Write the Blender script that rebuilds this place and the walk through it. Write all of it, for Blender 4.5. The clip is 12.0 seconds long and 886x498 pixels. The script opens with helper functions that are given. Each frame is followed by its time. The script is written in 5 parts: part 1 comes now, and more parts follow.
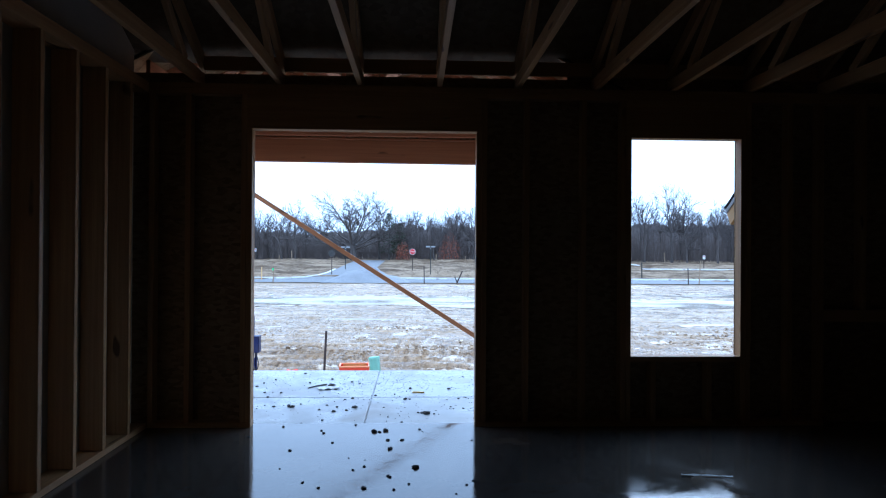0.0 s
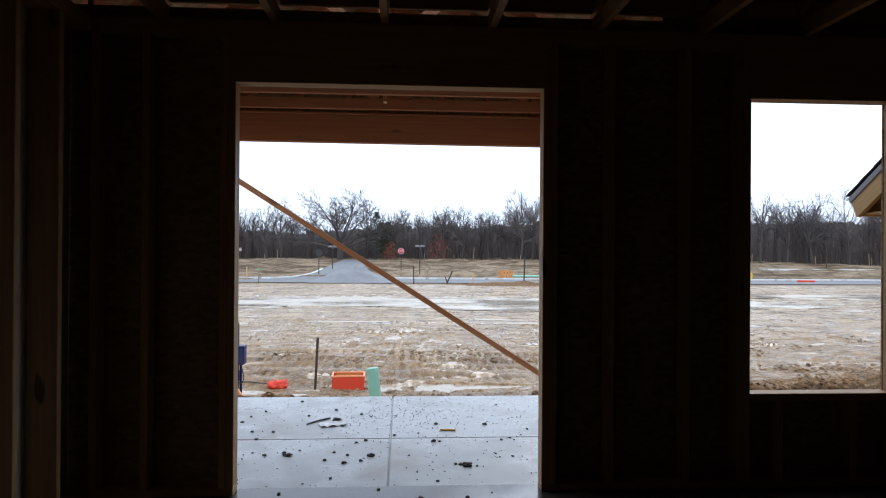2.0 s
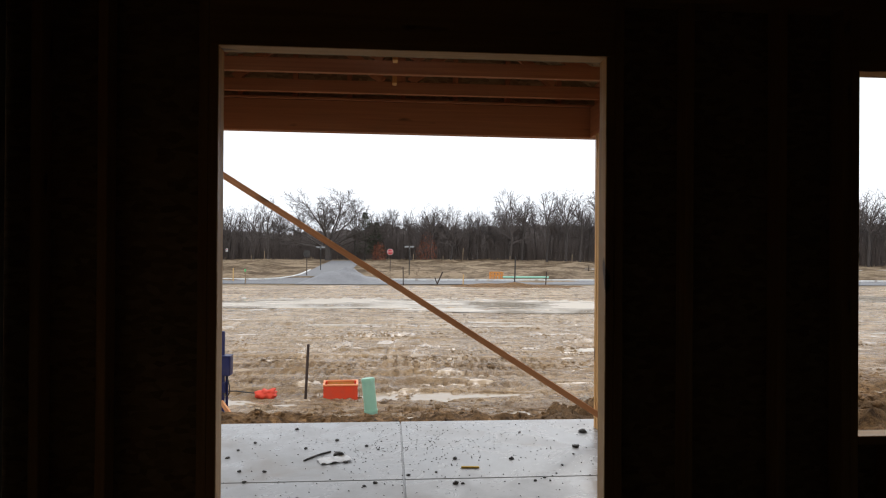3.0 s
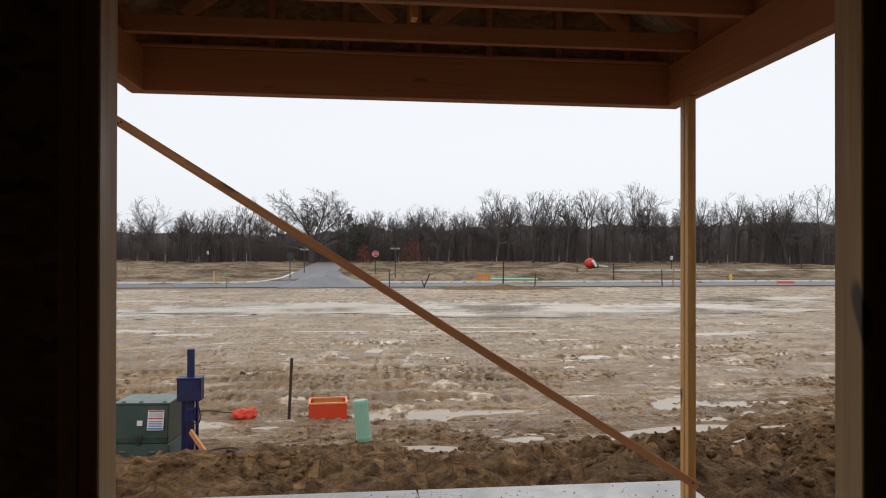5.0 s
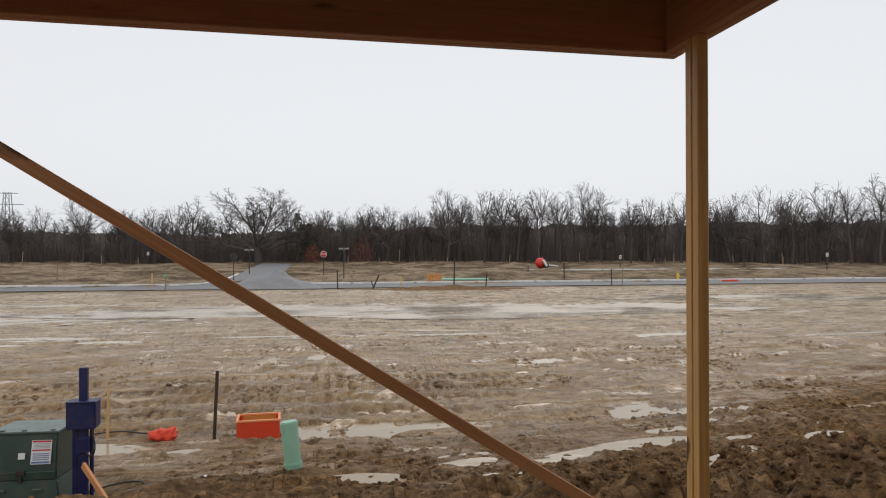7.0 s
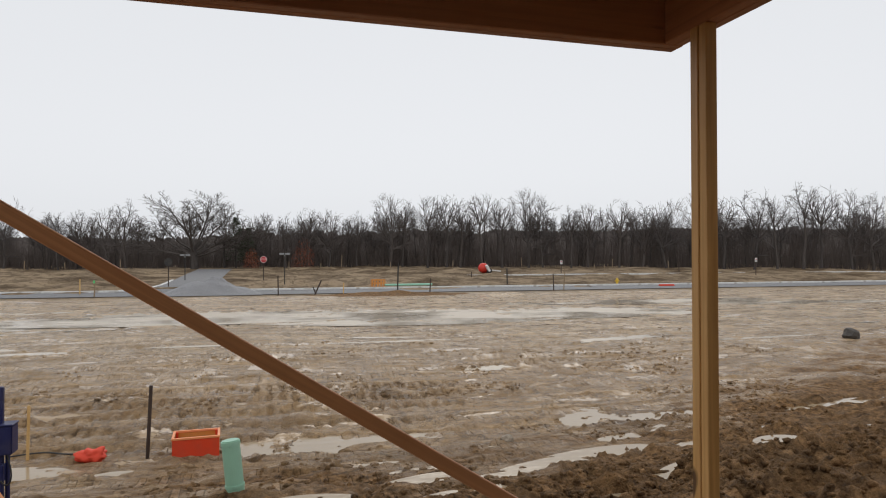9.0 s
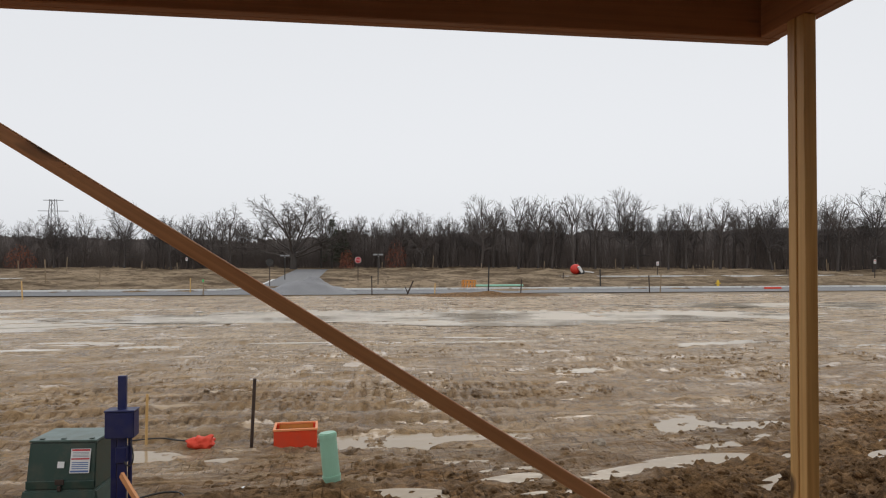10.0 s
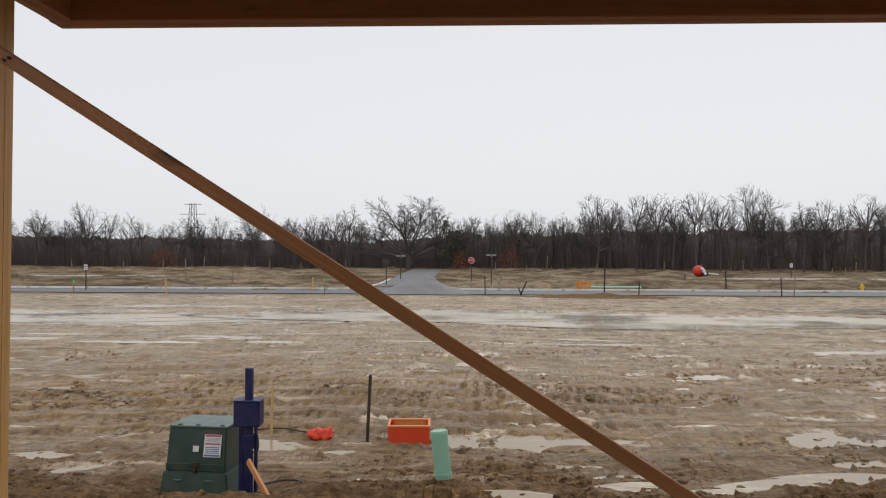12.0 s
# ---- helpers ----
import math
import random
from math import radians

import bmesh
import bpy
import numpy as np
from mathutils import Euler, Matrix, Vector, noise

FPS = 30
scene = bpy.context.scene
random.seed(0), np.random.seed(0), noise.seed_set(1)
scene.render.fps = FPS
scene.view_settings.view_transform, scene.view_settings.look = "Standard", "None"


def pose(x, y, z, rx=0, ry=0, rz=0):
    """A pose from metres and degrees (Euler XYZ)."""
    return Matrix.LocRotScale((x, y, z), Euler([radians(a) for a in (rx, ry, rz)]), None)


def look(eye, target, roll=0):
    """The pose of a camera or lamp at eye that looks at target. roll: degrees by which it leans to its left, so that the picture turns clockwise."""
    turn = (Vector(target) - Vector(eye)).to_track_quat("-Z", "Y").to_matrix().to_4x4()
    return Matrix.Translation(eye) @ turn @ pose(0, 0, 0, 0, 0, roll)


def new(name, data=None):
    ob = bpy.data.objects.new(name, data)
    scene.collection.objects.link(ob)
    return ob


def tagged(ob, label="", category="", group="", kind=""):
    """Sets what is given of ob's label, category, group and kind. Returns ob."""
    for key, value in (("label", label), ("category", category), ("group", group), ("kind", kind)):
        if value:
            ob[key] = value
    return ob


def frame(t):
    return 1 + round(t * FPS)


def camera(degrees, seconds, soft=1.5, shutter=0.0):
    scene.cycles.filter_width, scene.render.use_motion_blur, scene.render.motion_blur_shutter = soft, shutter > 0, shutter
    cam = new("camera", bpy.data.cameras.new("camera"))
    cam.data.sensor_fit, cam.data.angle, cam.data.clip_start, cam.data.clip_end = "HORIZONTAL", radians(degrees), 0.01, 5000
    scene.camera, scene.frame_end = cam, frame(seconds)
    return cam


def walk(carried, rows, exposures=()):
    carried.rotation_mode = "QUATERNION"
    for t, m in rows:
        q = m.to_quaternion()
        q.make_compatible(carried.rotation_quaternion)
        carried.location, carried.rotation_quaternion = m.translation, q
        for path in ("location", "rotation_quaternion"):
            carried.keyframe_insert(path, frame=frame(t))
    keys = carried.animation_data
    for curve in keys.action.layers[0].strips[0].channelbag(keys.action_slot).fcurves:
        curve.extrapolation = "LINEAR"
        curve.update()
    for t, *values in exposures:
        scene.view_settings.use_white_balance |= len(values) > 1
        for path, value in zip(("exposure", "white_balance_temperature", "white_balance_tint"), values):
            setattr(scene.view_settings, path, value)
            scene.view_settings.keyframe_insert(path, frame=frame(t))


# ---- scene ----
cam = camera(67.5, 12.0, soft=1.1)
PATH = [
    (0, (0.039, 0.649, 1.244), (0.122, 2.647, 1.251), 0.4),
    (0.5, (-0.006, 0.921, 1.264), (0.123, 2.917, 1.271), 0.3),
    (1, (-0.141, 1.2, 1.281), (-0.016, 3.196, 1.288), 0.4),
    (1.5, (-0.193, 1.53, 1.265), (-0.07, 3.526, 1.273), 0.4),
    (2, (-0.266, 1.93, 1.248), (-0.141, 3.926, 1.253), 0.4),
    (2.5, (-0.384, 2.263, 1.263), (-0.251, 4.258, 1.271), 0.5),
    (3, (-0.428, 2.647, 1.281), (-0.266, 4.64, 1.288), 0.4),
    (3.2, (-0.466, 2.811, 1.304), (-0.301, 4.804, 1.31), -0.0),
    (4.8, (-0.583, 3.881, 1.318), (-0.383, 5.871, 1.323), 0.0),
    (5, (-0.586, 4.008, 1.315), (-0.376, 5.996, 1.326), 0.1),
    (5.5, (-0.49, 4.293, 1.316), (-0.23, 6.277, 1.326), 0.1),
    (6, (-0.454, 4.622, 1.321), (-0.182, 6.603, 1.327), 0.1),
    (6.5, (-0.453, 4.845, 1.311), (-0.136, 6.82, 1.322), 0.1),
    (7, (-0.326, 5.08, 1.313), (0.029, 7.048, 1.324), -0.1),
    (9, (-0.395, 5.447, 1.337), (0.13, 7.377, 1.363), -0.1),
    (9.5, (-0.366, 5.415, 1.332), (0.116, 7.356, 1.359), -0.2),
    (10, (-0.401, 5.372, 1.329), (-0.144, 7.356, 1.358), -0.0),
    (10.5, (-0.396, 5.395, 1.329), (-0.367, 7.395, 1.358), 0.2),
    (11, (-0.381, 5.399, 1.326), (-0.423, 7.398, 1.355), 0.2),
    (11.5, (-0.366, 5.394, 1.327), (-0.430, 7.393, 1.356), 0.1),
    (12, (-0.367, 5.39, 1.327), (-0.451, 7.388, 1.357), 0.2),
]
EXPOSURES = [(0.0, 1.25, 4450, 4), (0.5, 1.25, 4550, 4), (1.0, 1.2, 4850, 5), (1.5, 0.93, 5150, 6), (2.0, 0.8, 5650, 8), (2.5, 0.67, 6300, 10), (3.2, 0.5, 6600, 10), (5.0, 0.17, 6700, 10), (5.5, 0.15, 6700, 10), (6.2, 0.1, 6800, 10), (7.0, 0.03, 6800, 10), (12.0, 0.0, 6800, 10)]
walk(cam, [(t, look(eye, target, roll)) for t, eye, target, roll in PATH], EXPOSURES)

# ---- world and light: an overcast winter day ----
world = bpy.data.worlds.new("overcast")
scene.world = world
world.use_nodes = True
wn, wl = world.node_tree.nodes, world.node_tree.links
wn.clear()
sky = wn.new("ShaderNodeTexSky")
sky.sky_type, sky.sun_disc = "NISHITA", False
sky.sun_elevation, sky.sun_rotation = radians(38), radians(200)
sky.air_density, sky.dust_density = 1.0, 3.0
grey = wn.new("ShaderNodeHueSaturation")
grey.inputs["Saturation"].default_value = 0.12
cloud = wn.new("ShaderNodeMix")
cloud.data_type = "RGBA"
cloud.inputs[0].default_value = 0.82
cloud.inputs[7].default_value = (6.35, 6.7, 7.3, 1)
back = wn.new("ShaderNodeBackground")
back.inputs["Strength"].default_value = 0.13
wout = wn.new("ShaderNodeOutputWorld")
wl.new(sky.outputs[0], grey.inputs["Color"])
wl.new(grey.outputs[0], cloud.inputs[6])
wl.new(cloud.outputs[2], back.inputs["Color"])
wl.new(back.outputs[0], wout.inputs[0])
sun = new("sun", bpy.data.lights.new("sun", "SUN"))
sun.data.energy, sun.data.angle, sun.data.color = 0.5, radians(40), (1.0, 0.97, 0.93)
sun.matrix_basis = pose(0, 0, 30, 52, 0, 160)


# ---- materials ----
class Mat:
    """A node material under construction."""

    def __init__(self, name, rough=0.7, metal=0.0):
        self.m = bpy.data.materials.new(name)
        self.m.use_nodes = True
        self.n, self.l = self.m.node_tree.nodes, self.m.node_tree.links
        self.b = self.n["Principled BSDF"]
        self.b.inputs["Roughness"].default_value, self.b.inputs["Metallic"].default_value = rough, metal
        self.co = self.n.new("ShaderNodeTexCoord")

    def coords(self, scale=(1, 1, 1), space="Object"):
        k = self.n.new("ShaderNodeMapping")
        k.inputs["Scale"].default_value = scale
        self.l.new(self.co.outputs[space], k.inputs["Vector"])
        return k.outputs[0]

    def noise(self, scale, detail=4, stretch=(1, 1, 1), rough=0.55, distort=0.0, shift=None):
        k = self.n.new("ShaderNodeTexNoise")
        k.inputs["Scale"].default_value, k.inputs["Detail"].default_value = scale, detail
        k.inputs["Roughness"].default_value, k.inputs["Distortion"].default_value = rough, distort
        v = self.coords(stretch)
        if shift is not None:
            a = self.n.new("ShaderNodeVectorMath")
            self.l.new(v, a.inputs[0])
            self.l.new(shift, a.inputs[1])
            v = a.outputs[0]
        self.l.new(v, k.inputs["Vector"])
        return k.outputs["Fac"]

    def ramp(self, fac, *stops):
        k = self.n.new("ShaderNodeValToRGB")
        e = k.color_ramp.elements
        for at, _ in stops[1:-1]:
            e.new(at)
        e[-1].position, e[0].position = stops[-1][0], stops[0][0]
        for el, (at, c) in zip(e, stops):
            el.position = at
            el.color = (*c, 1) if isinstance(c, tuple) else (c, c, c, 1)
        self.l.new(fac, k.inputs[0])
        return k.outputs[0]

    def mix(self, fac, a, b, kind="MIX"):
        k = self.n.new("ShaderNodeMix")
        k.data_type, k.blend_type = "RGBA", kind
        for slot, v in ((0, fac), (6, a), (7, b)):
            if isinstance(v, (int, float)):
                k.inputs[slot].default_value = v
            elif isinstance(v, tuple):
                k.inputs[slot].default_value = (*v, 1)
            else:
                self.l.new(v, k.inputs[slot])
        return k.outputs[2]

    def math(self, op, a, b=0.0):
        k = self.n.new("ShaderNodeMath")
        k.operation = op
        for slot, v in ((0, a), (1, b)):
            if isinstance(v, (int, float)):
                k.inputs[slot].default_value = v
            else:
                self.l.new(v, k.inputs[slot])
        return k.outputs[0]

    def random(self):
        return self.n.new("ShaderNodeObjectInfo").outputs["Random"]

    def colour(self, c):
        if isinstance(c, tuple):
            self.b.inputs["Base Color"].default_value = (*c, 1)
        else:
            self.l.new(c, self.b.inputs["Base Color"])
        return self

    def roughness(self, r):
        self.l.new(r, self.b.inputs["Roughness"])
        return self

    def bump(self, h, dist=0.01, strength=0.6):
        k = self.n.new("ShaderNodeBump")
        k.inputs["Distance"].default_value, k.inputs["Strength"].default_value = dist, strength
        self.l.new(h, k.inputs["Height"])
        self.l.new(k.outputs[0], self.b.inputs["Normal"])
        return self


def lumber(name, pale, dark, knot=(0.09, 0.045, 0.02)):
    """Sawn softwood; the grain runs along the board's own x."""
    m = Mat(name, 0.6)
    r = m.random()
    off = m.n.new("ShaderNodeCombineXYZ")
    m.l.new(m.math("MULTIPLY", r, 37.0), off.inputs[0])
    m.l.new(m.math("MULTIPLY", r, 11.0), off.inputs[1])
    grain = m.noise(1.0, 5, (1.2, 45, 45), 0.6, 0.4, off.outputs[0])
    broad = m.noise(1.0, 2, (0.9, 6, 6), 0.5, 0.2, off.outputs[0])
    spots = m.noise(1.0, 1, (3.3, 14, 14), 0.4, 0.0, off.outputs[0])
    c = m.mix(m.ramp(grain, (0.3, 0.0), (0.7, 1.0)), dark, pale)
    c = m.mix(m.math("MULTIPLY", m.ramp(broad, (0.35, 1.0), (0.65, 0.0)), 0.45), c, dark)
    c = m.mix(m.ramp(spots, (0.73, 0.0), (0.78, 1.0)), c, knot)
    c = m.mix(m.math("MULTIPLY", r, 0.3), c, dark)
    m.colour(c).bump(grain, 0.002, 0.5)
    m.roughness(m.ramp(broad, (0.3, 0.42), (0.7, 0.75)))
    return m.m


def plain(name, c, rough=0.5, metal=0.0, dirt=(0.16, 0.12, 0.08), amount=0.35, scale=6.0):
    """A painted or moulded surface with a little dirt and unevenness."""
    m = Mat(name, rough, metal)
    d = m.noise(scale, 5)
    f = m.noise(scale * 9, 3)
    k = m.mix(m.math("MULTIPLY", m.ramp(d, (0.45, 0.0), (0.75, 1.0)), amount), c, dirt)
    k = m.mix(m.math("MULTIPLY", f, 0.12), k, (c[0] * 0.6, c[1] * 0.6, c[2] * 0.6))
    m.colour(k).bump(f, 0.001, 0.25)
    m.roughness(m.ramp(d, (0.3, rough * 0.8), (0.8, min(1.0, rough * 1.4))))
    return m.m


STUD = lumber("stud_lumber", (0.60, 0.38, 0.17), (0.40, 0.225, 0.09))
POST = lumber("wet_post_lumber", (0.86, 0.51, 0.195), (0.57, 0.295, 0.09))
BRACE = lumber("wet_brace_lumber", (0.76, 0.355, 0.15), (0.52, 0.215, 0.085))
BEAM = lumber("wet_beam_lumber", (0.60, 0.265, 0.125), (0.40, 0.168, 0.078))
STAKE = lumber("weathered_stake", (0.36, 0.27, 0.17), (0.20, 0.14, 0.085))


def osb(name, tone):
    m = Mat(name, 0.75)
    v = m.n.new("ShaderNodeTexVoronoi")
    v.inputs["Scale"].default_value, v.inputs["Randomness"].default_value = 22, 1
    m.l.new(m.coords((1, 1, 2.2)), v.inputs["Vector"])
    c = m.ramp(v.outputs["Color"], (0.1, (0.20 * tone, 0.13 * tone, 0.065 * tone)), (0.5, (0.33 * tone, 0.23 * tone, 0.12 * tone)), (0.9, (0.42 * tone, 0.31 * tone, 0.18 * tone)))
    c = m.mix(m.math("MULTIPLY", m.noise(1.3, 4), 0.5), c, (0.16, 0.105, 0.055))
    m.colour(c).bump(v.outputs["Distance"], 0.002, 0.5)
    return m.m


OSB = osb("strand_board", 1.25)
# same board toned down: the gloom under the roof is put into its colour
DECK = osb("shaded_roof_strand_board", 0.4)


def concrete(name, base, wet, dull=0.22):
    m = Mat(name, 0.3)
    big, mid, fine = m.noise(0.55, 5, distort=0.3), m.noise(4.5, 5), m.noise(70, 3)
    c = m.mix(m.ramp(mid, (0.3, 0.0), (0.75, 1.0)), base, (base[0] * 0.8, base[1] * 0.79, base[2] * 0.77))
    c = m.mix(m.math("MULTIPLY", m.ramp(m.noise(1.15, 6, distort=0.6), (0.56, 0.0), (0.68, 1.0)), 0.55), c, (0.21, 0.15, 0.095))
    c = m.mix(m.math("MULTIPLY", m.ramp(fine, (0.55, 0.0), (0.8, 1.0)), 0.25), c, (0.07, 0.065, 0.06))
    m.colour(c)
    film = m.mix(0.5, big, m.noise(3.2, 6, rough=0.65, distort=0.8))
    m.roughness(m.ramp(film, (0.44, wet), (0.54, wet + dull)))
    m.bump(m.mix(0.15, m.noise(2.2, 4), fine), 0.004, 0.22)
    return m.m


SLAB = concrete("damp_porch_concrete", (0.40, 0.40, 0.40), 0.2)
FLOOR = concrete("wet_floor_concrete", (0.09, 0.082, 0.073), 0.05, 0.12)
KERB = concrete("pale_kerb_concrete", (0.72, 0.72, 0.71), 0.4)


def mud():
    """Graded wet clay, darker churned soil by the house, films of water in the hollows."""
    m = Mat("wet_mud", 0.5)
    xyz = m.n.new("ShaderNodeSeparateXYZ")
    m.l.new(m.co.outputs["Object"], xyz.inputs[0])
    streak = m.noise(1.0, 6, (0.6, 1.35, 1), 0.66, 0.6)
    rut = m.noise(1.0, 6, (2.3, 4.2, 1), 0.72, 0.8)
    patch = m.noise(0.32, 5, distort=0.4)
    clod = m.noise(6.5, 6, rough=0.7)
    fine = m.noise(34, 4, rough=0.75)
    clay = m.mix(m.ramp(streak, (0.38, 0.0), (0.62, 1.0)), (0.42, 0.256, 0.124), (0.62, 0.402, 0.205))
    # rut hollows darkened and clod tops paled: relief shading painted into the clay
    clay = m.mix(m.math("MULTIPLY", m.ramp(rut, (0.38, 1.0), (0.50, 0.0)), 0.65), clay, (0.155, 0.092, 0.044))
    clay = m.mix(m.math("MULTIPLY", m.ramp(clod, (0.56, 0.0), (0.68, 1.0)), 0.5), clay, (0.58, 0.41, 0.245))
    ridge = m.noise(1.0, 9, (7.0, 2.4, 1), 0.72, 0.6)
    # finer pits and crests get the same painted shade and light
    clay = m.mix(m.math("MULTIPLY", m.ramp(ridge, (0.40, 1.0), (0.46, 0.0)), 0.65), clay, (0.135, 0.080, 0.038))
    clay = m.mix(m.math("MULTIPLY", m.ramp(ridge, (0.55, 0.0), (0.62, 1.0)), 0.5), clay, (0.60, 0.43, 0.26))
    # broad drifts of darker and paler clay
    broad = m.noise(1.0, 8, (0.2, 0.34, 1), 0.68, 0.7)
    clay = m.mix(m.math("MULTIPLY", m.ramp(broad, (0.36, 1.0), (0.5, 0.0)), 0.45), clay, (0.24, 0.145, 0.071))
    clay = m.mix(m.math("MULTIPLY", m.ramp(broad, (0.54, 0.0), (0.66, 1.0)), 0.35), clay, (0.56, 0.39, 0.225))
    # churned darker soil turned up in patches
    turned = m.noise(0.55, 8, (0.55, 1.15, 1), 0.72, 0.6)
    clay = m.mix(m.math("MULTIPLY", m.ramp(turned, (0.56, 0.0), (0.62, 1.0)), 0.6), clay, (0.13, 0.076, 0.035))
    # caterpillar tracks: lanes of cleat marks along x, and others that sweep away along y
    warp = m.math("MULTIPLY", m.math("SUBTRACT", m.noise(0.07, 2), 0.5), 4.0)
    bend = m.math("MULTIPLY", m.math("POWER", m.math("ABSOLUTE", m.math("ADD", xyz.outputs[0], -4.0)), 2.0), 0.004)
    bend = m.math("ADD", bend, m.math("MULTIPLY", m.math("SINE", m.math("MULTIPLY", xyz.outputs[0], 0.3)), 0.5))
    along = m.math("ADD", xyz.outputs[1], bend)
    sweep = m.math("ADD", m.math("ADD", xyz.outputs[0], m.math("MULTIPLY", warp, 1.3)), m.math("MULTIPLY", xyz.outputs[1], -0.22))

    def lane(across, run, gap, cleat, here):
        """Pressed cleat marks and the smeared ridge beside them."""
        f = m.math("FRACT", m.math("DIVIDE", across, gap))
        bed = m.ramp(f, (0.02, 0.0), (0.08, 1.0), (0.42, 1.0), (0.48, 0.0))
        rim = m.ramp(f, (0.46, 0.0), (0.53, 1.0), (0.58, 0.6), (0.66, 0.0))
        teeth = m.ramp(m.math("SINE", m.math("MULTIPLY", run, 6.2832 / cleat)), (0.35, 0.0), (0.6, 1.0))
        return m.math("MULTIPLY", m.math("MULTIPLY", bed, teeth), here), m.math("MULTIPLY", rim, here), m.math("MULTIPLY", bed, here)

    worn_a = m.ramp(m.noise(0.16, 4, (0.6, 1.7, 1), 0.6, 0.5), (0.40, 0.0), (0.48, 1.0))
    worn_b = m.ramp(m.noise(0.13, 3, (1.5, 0.6, 1), 0.6, 0.6), (0.52, 0.0), (0.58, 1.0))
    teeth_a, rim_a, bed_a = lane(along, xyz.outputs[0], 1.25, 0.3, worn_a)
    teeth_b, rim_b, bed_b = lane(sweep, xyz.outputs[1], 1.5, 0.7, worn_b)
    pressed = m.math("MAXIMUM", teeth_a, teeth_b)
    rim = m.math("MAXIMUM", rim_a, rim_b)
    smear = m.math("MULTIPLY", m.math("MAXIMUM", bed_b, m.math("MULTIPLY", bed_a, 0.6)), m.ramp(m.noise(1.0, 5, (0.9, 0.7, 1), 0.6, 0.5), (0.46, 0.0), (0.58, 1.0)))
    clay = m.mix(m.math("MULTIPLY", pressed, 0.5), clay, (0.15, 0.092, 0.047))
    clay = m.mix(m.math("MULTIPLY", rim, 0.3), clay, (0.56, 0.39, 0.225))
    # farther clay gets a paler colour, standing in for sky sheen on wet ground
    sheen_paint = m.ramp(m.math("MULTIPLY", xyz.outputs[1], 0.01), (0.22, 0.0), (0.34, 1.0))
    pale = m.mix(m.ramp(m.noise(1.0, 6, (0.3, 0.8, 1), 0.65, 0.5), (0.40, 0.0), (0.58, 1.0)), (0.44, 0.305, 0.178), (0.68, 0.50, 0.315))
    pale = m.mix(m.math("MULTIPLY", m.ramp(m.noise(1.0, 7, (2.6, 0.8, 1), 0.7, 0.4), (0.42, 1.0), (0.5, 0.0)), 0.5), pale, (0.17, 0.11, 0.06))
    clay = m.mix(sheen_paint, clay, pale)
    soil = m.mix(m.ramp(clod, (0.36, 0.0), (0.66, 1.0)), (0.075, 0.040, 0.018), (0.45, 0.256, 0.115))
    soil = m.mix(m.math("MULTIPLY", m.ramp(patch, (0.5, 0.0), (0.66, 1.0)), 0.6), soil, (0.25, 0.155, 0.083))
    edge = m.math("ADD", xyz.outputs[1], m.math("MULTIPLY", m.math("SUBTRACT", m.noise(0.5, 7, (0.7, 1.2, 1), 0.7, 0.5), 0.5), 13.0))
    edge = m.math("ADD", edge, m.math("MULTIPLY", m.math("MAXIMUM", m.math("ADD", xyz.outputs[0], -3.0), 0.0), -0.5))
    near = m.ramp(m.math("MULTIPLY", edge, 0.02), (0.265, 1.0), (0.335, 0.0))
    c = m.mix(near, clay, soil)
    far = m.ramp(m.math("MULTIPLY", xyz.outputs[1], 0.01), (0.58, 0.0), (0.66, 1.0))
    field = m.mix(m.ramp(m.noise(0.3, 8, (0.6, 1.0, 1), 0.75), (0.42, 0.0), (0.58, 1.0)), (0.12, 0.08, 0.045), (0.40, 0.30, 0.195))
    field = m.mix(m.math("MULTIPLY", m.ramp(m.noise(1.1, 6, (1.0, 0.5, 1), 0.7), (0.40, 1.0), (0.46, 0.0)), 0.6), field, (0.09, 0.06, 0.034))
    c = m.mix(far, c, field)
    c = m.mix(m.math("MULTIPLY", m.ramp(fine, (0.4, 0.0), (0.7, 1.0)), 0.3), c, (0.06, 0.037, 0.022))
    open_ = m.math("MULTIPLY", m.math("SUBTRACT", 1.0, near), m.math("SUBTRACT", 1.0, far))
    film = m.math("MULTIPLY", m.ramp(m.noise(1.0, 6, (0.42, 1.3, 1), 0.62, 0.8), (0.58, 0.0), (0.615, 1.0)), open_)
    film = m.math("MAXIMUM", film, m.math("MULTIPLY", smear, open_))
    c = m.mix(film, c, (0.41, 0.288, 0.172))
    m.colour(c)
    wet = m.ramp(m.noise(1.0, 6, (0.5, 1.5, 1), 0.66, 0.4), (0.43, 0.13), (0.53, 0.36), (0.70, 0.66))
    dry = m.math("MAXIMUM", far, m.math("MULTIPLY", near, 0.9))
    m.roughness(m.mix(film, m.mix(dry, wet, (0.75, 0.75, 0.75)), (0.08, 0.08, 0.08)))
    m.l.new(m.mix(dry, m.ramp(wet, (0.2, 0.5), (0.5, 0.14)), (0.06, 0.06, 0.06)), m.b.inputs["Specular IOR Level"])
    m.l.new(m.mix(film, m.b.inputs["Specular IOR Level"].links[0].from_socket, (0.42, 0.42, 0.42)), m.b.inputs["Specular IOR Level"])
    relief = m.mix(0.3, m.mix(0.4, m.mix(0.4, clod, rut), ridge), fine)
    relief = m.mix(m.math("MULTIPLY", pressed, 0.6), relief, (0.0, 0.0, 0.0))
    relief = m.mix(m.math("MULTIPLY", rim, 0.5), relief, (1.0, 1.0, 1.0))
    m.bump(m.mix(film, relief, (0.35, 0.35, 0.35)), 0.26, 1.0)
    return m.m


MUD = mud()


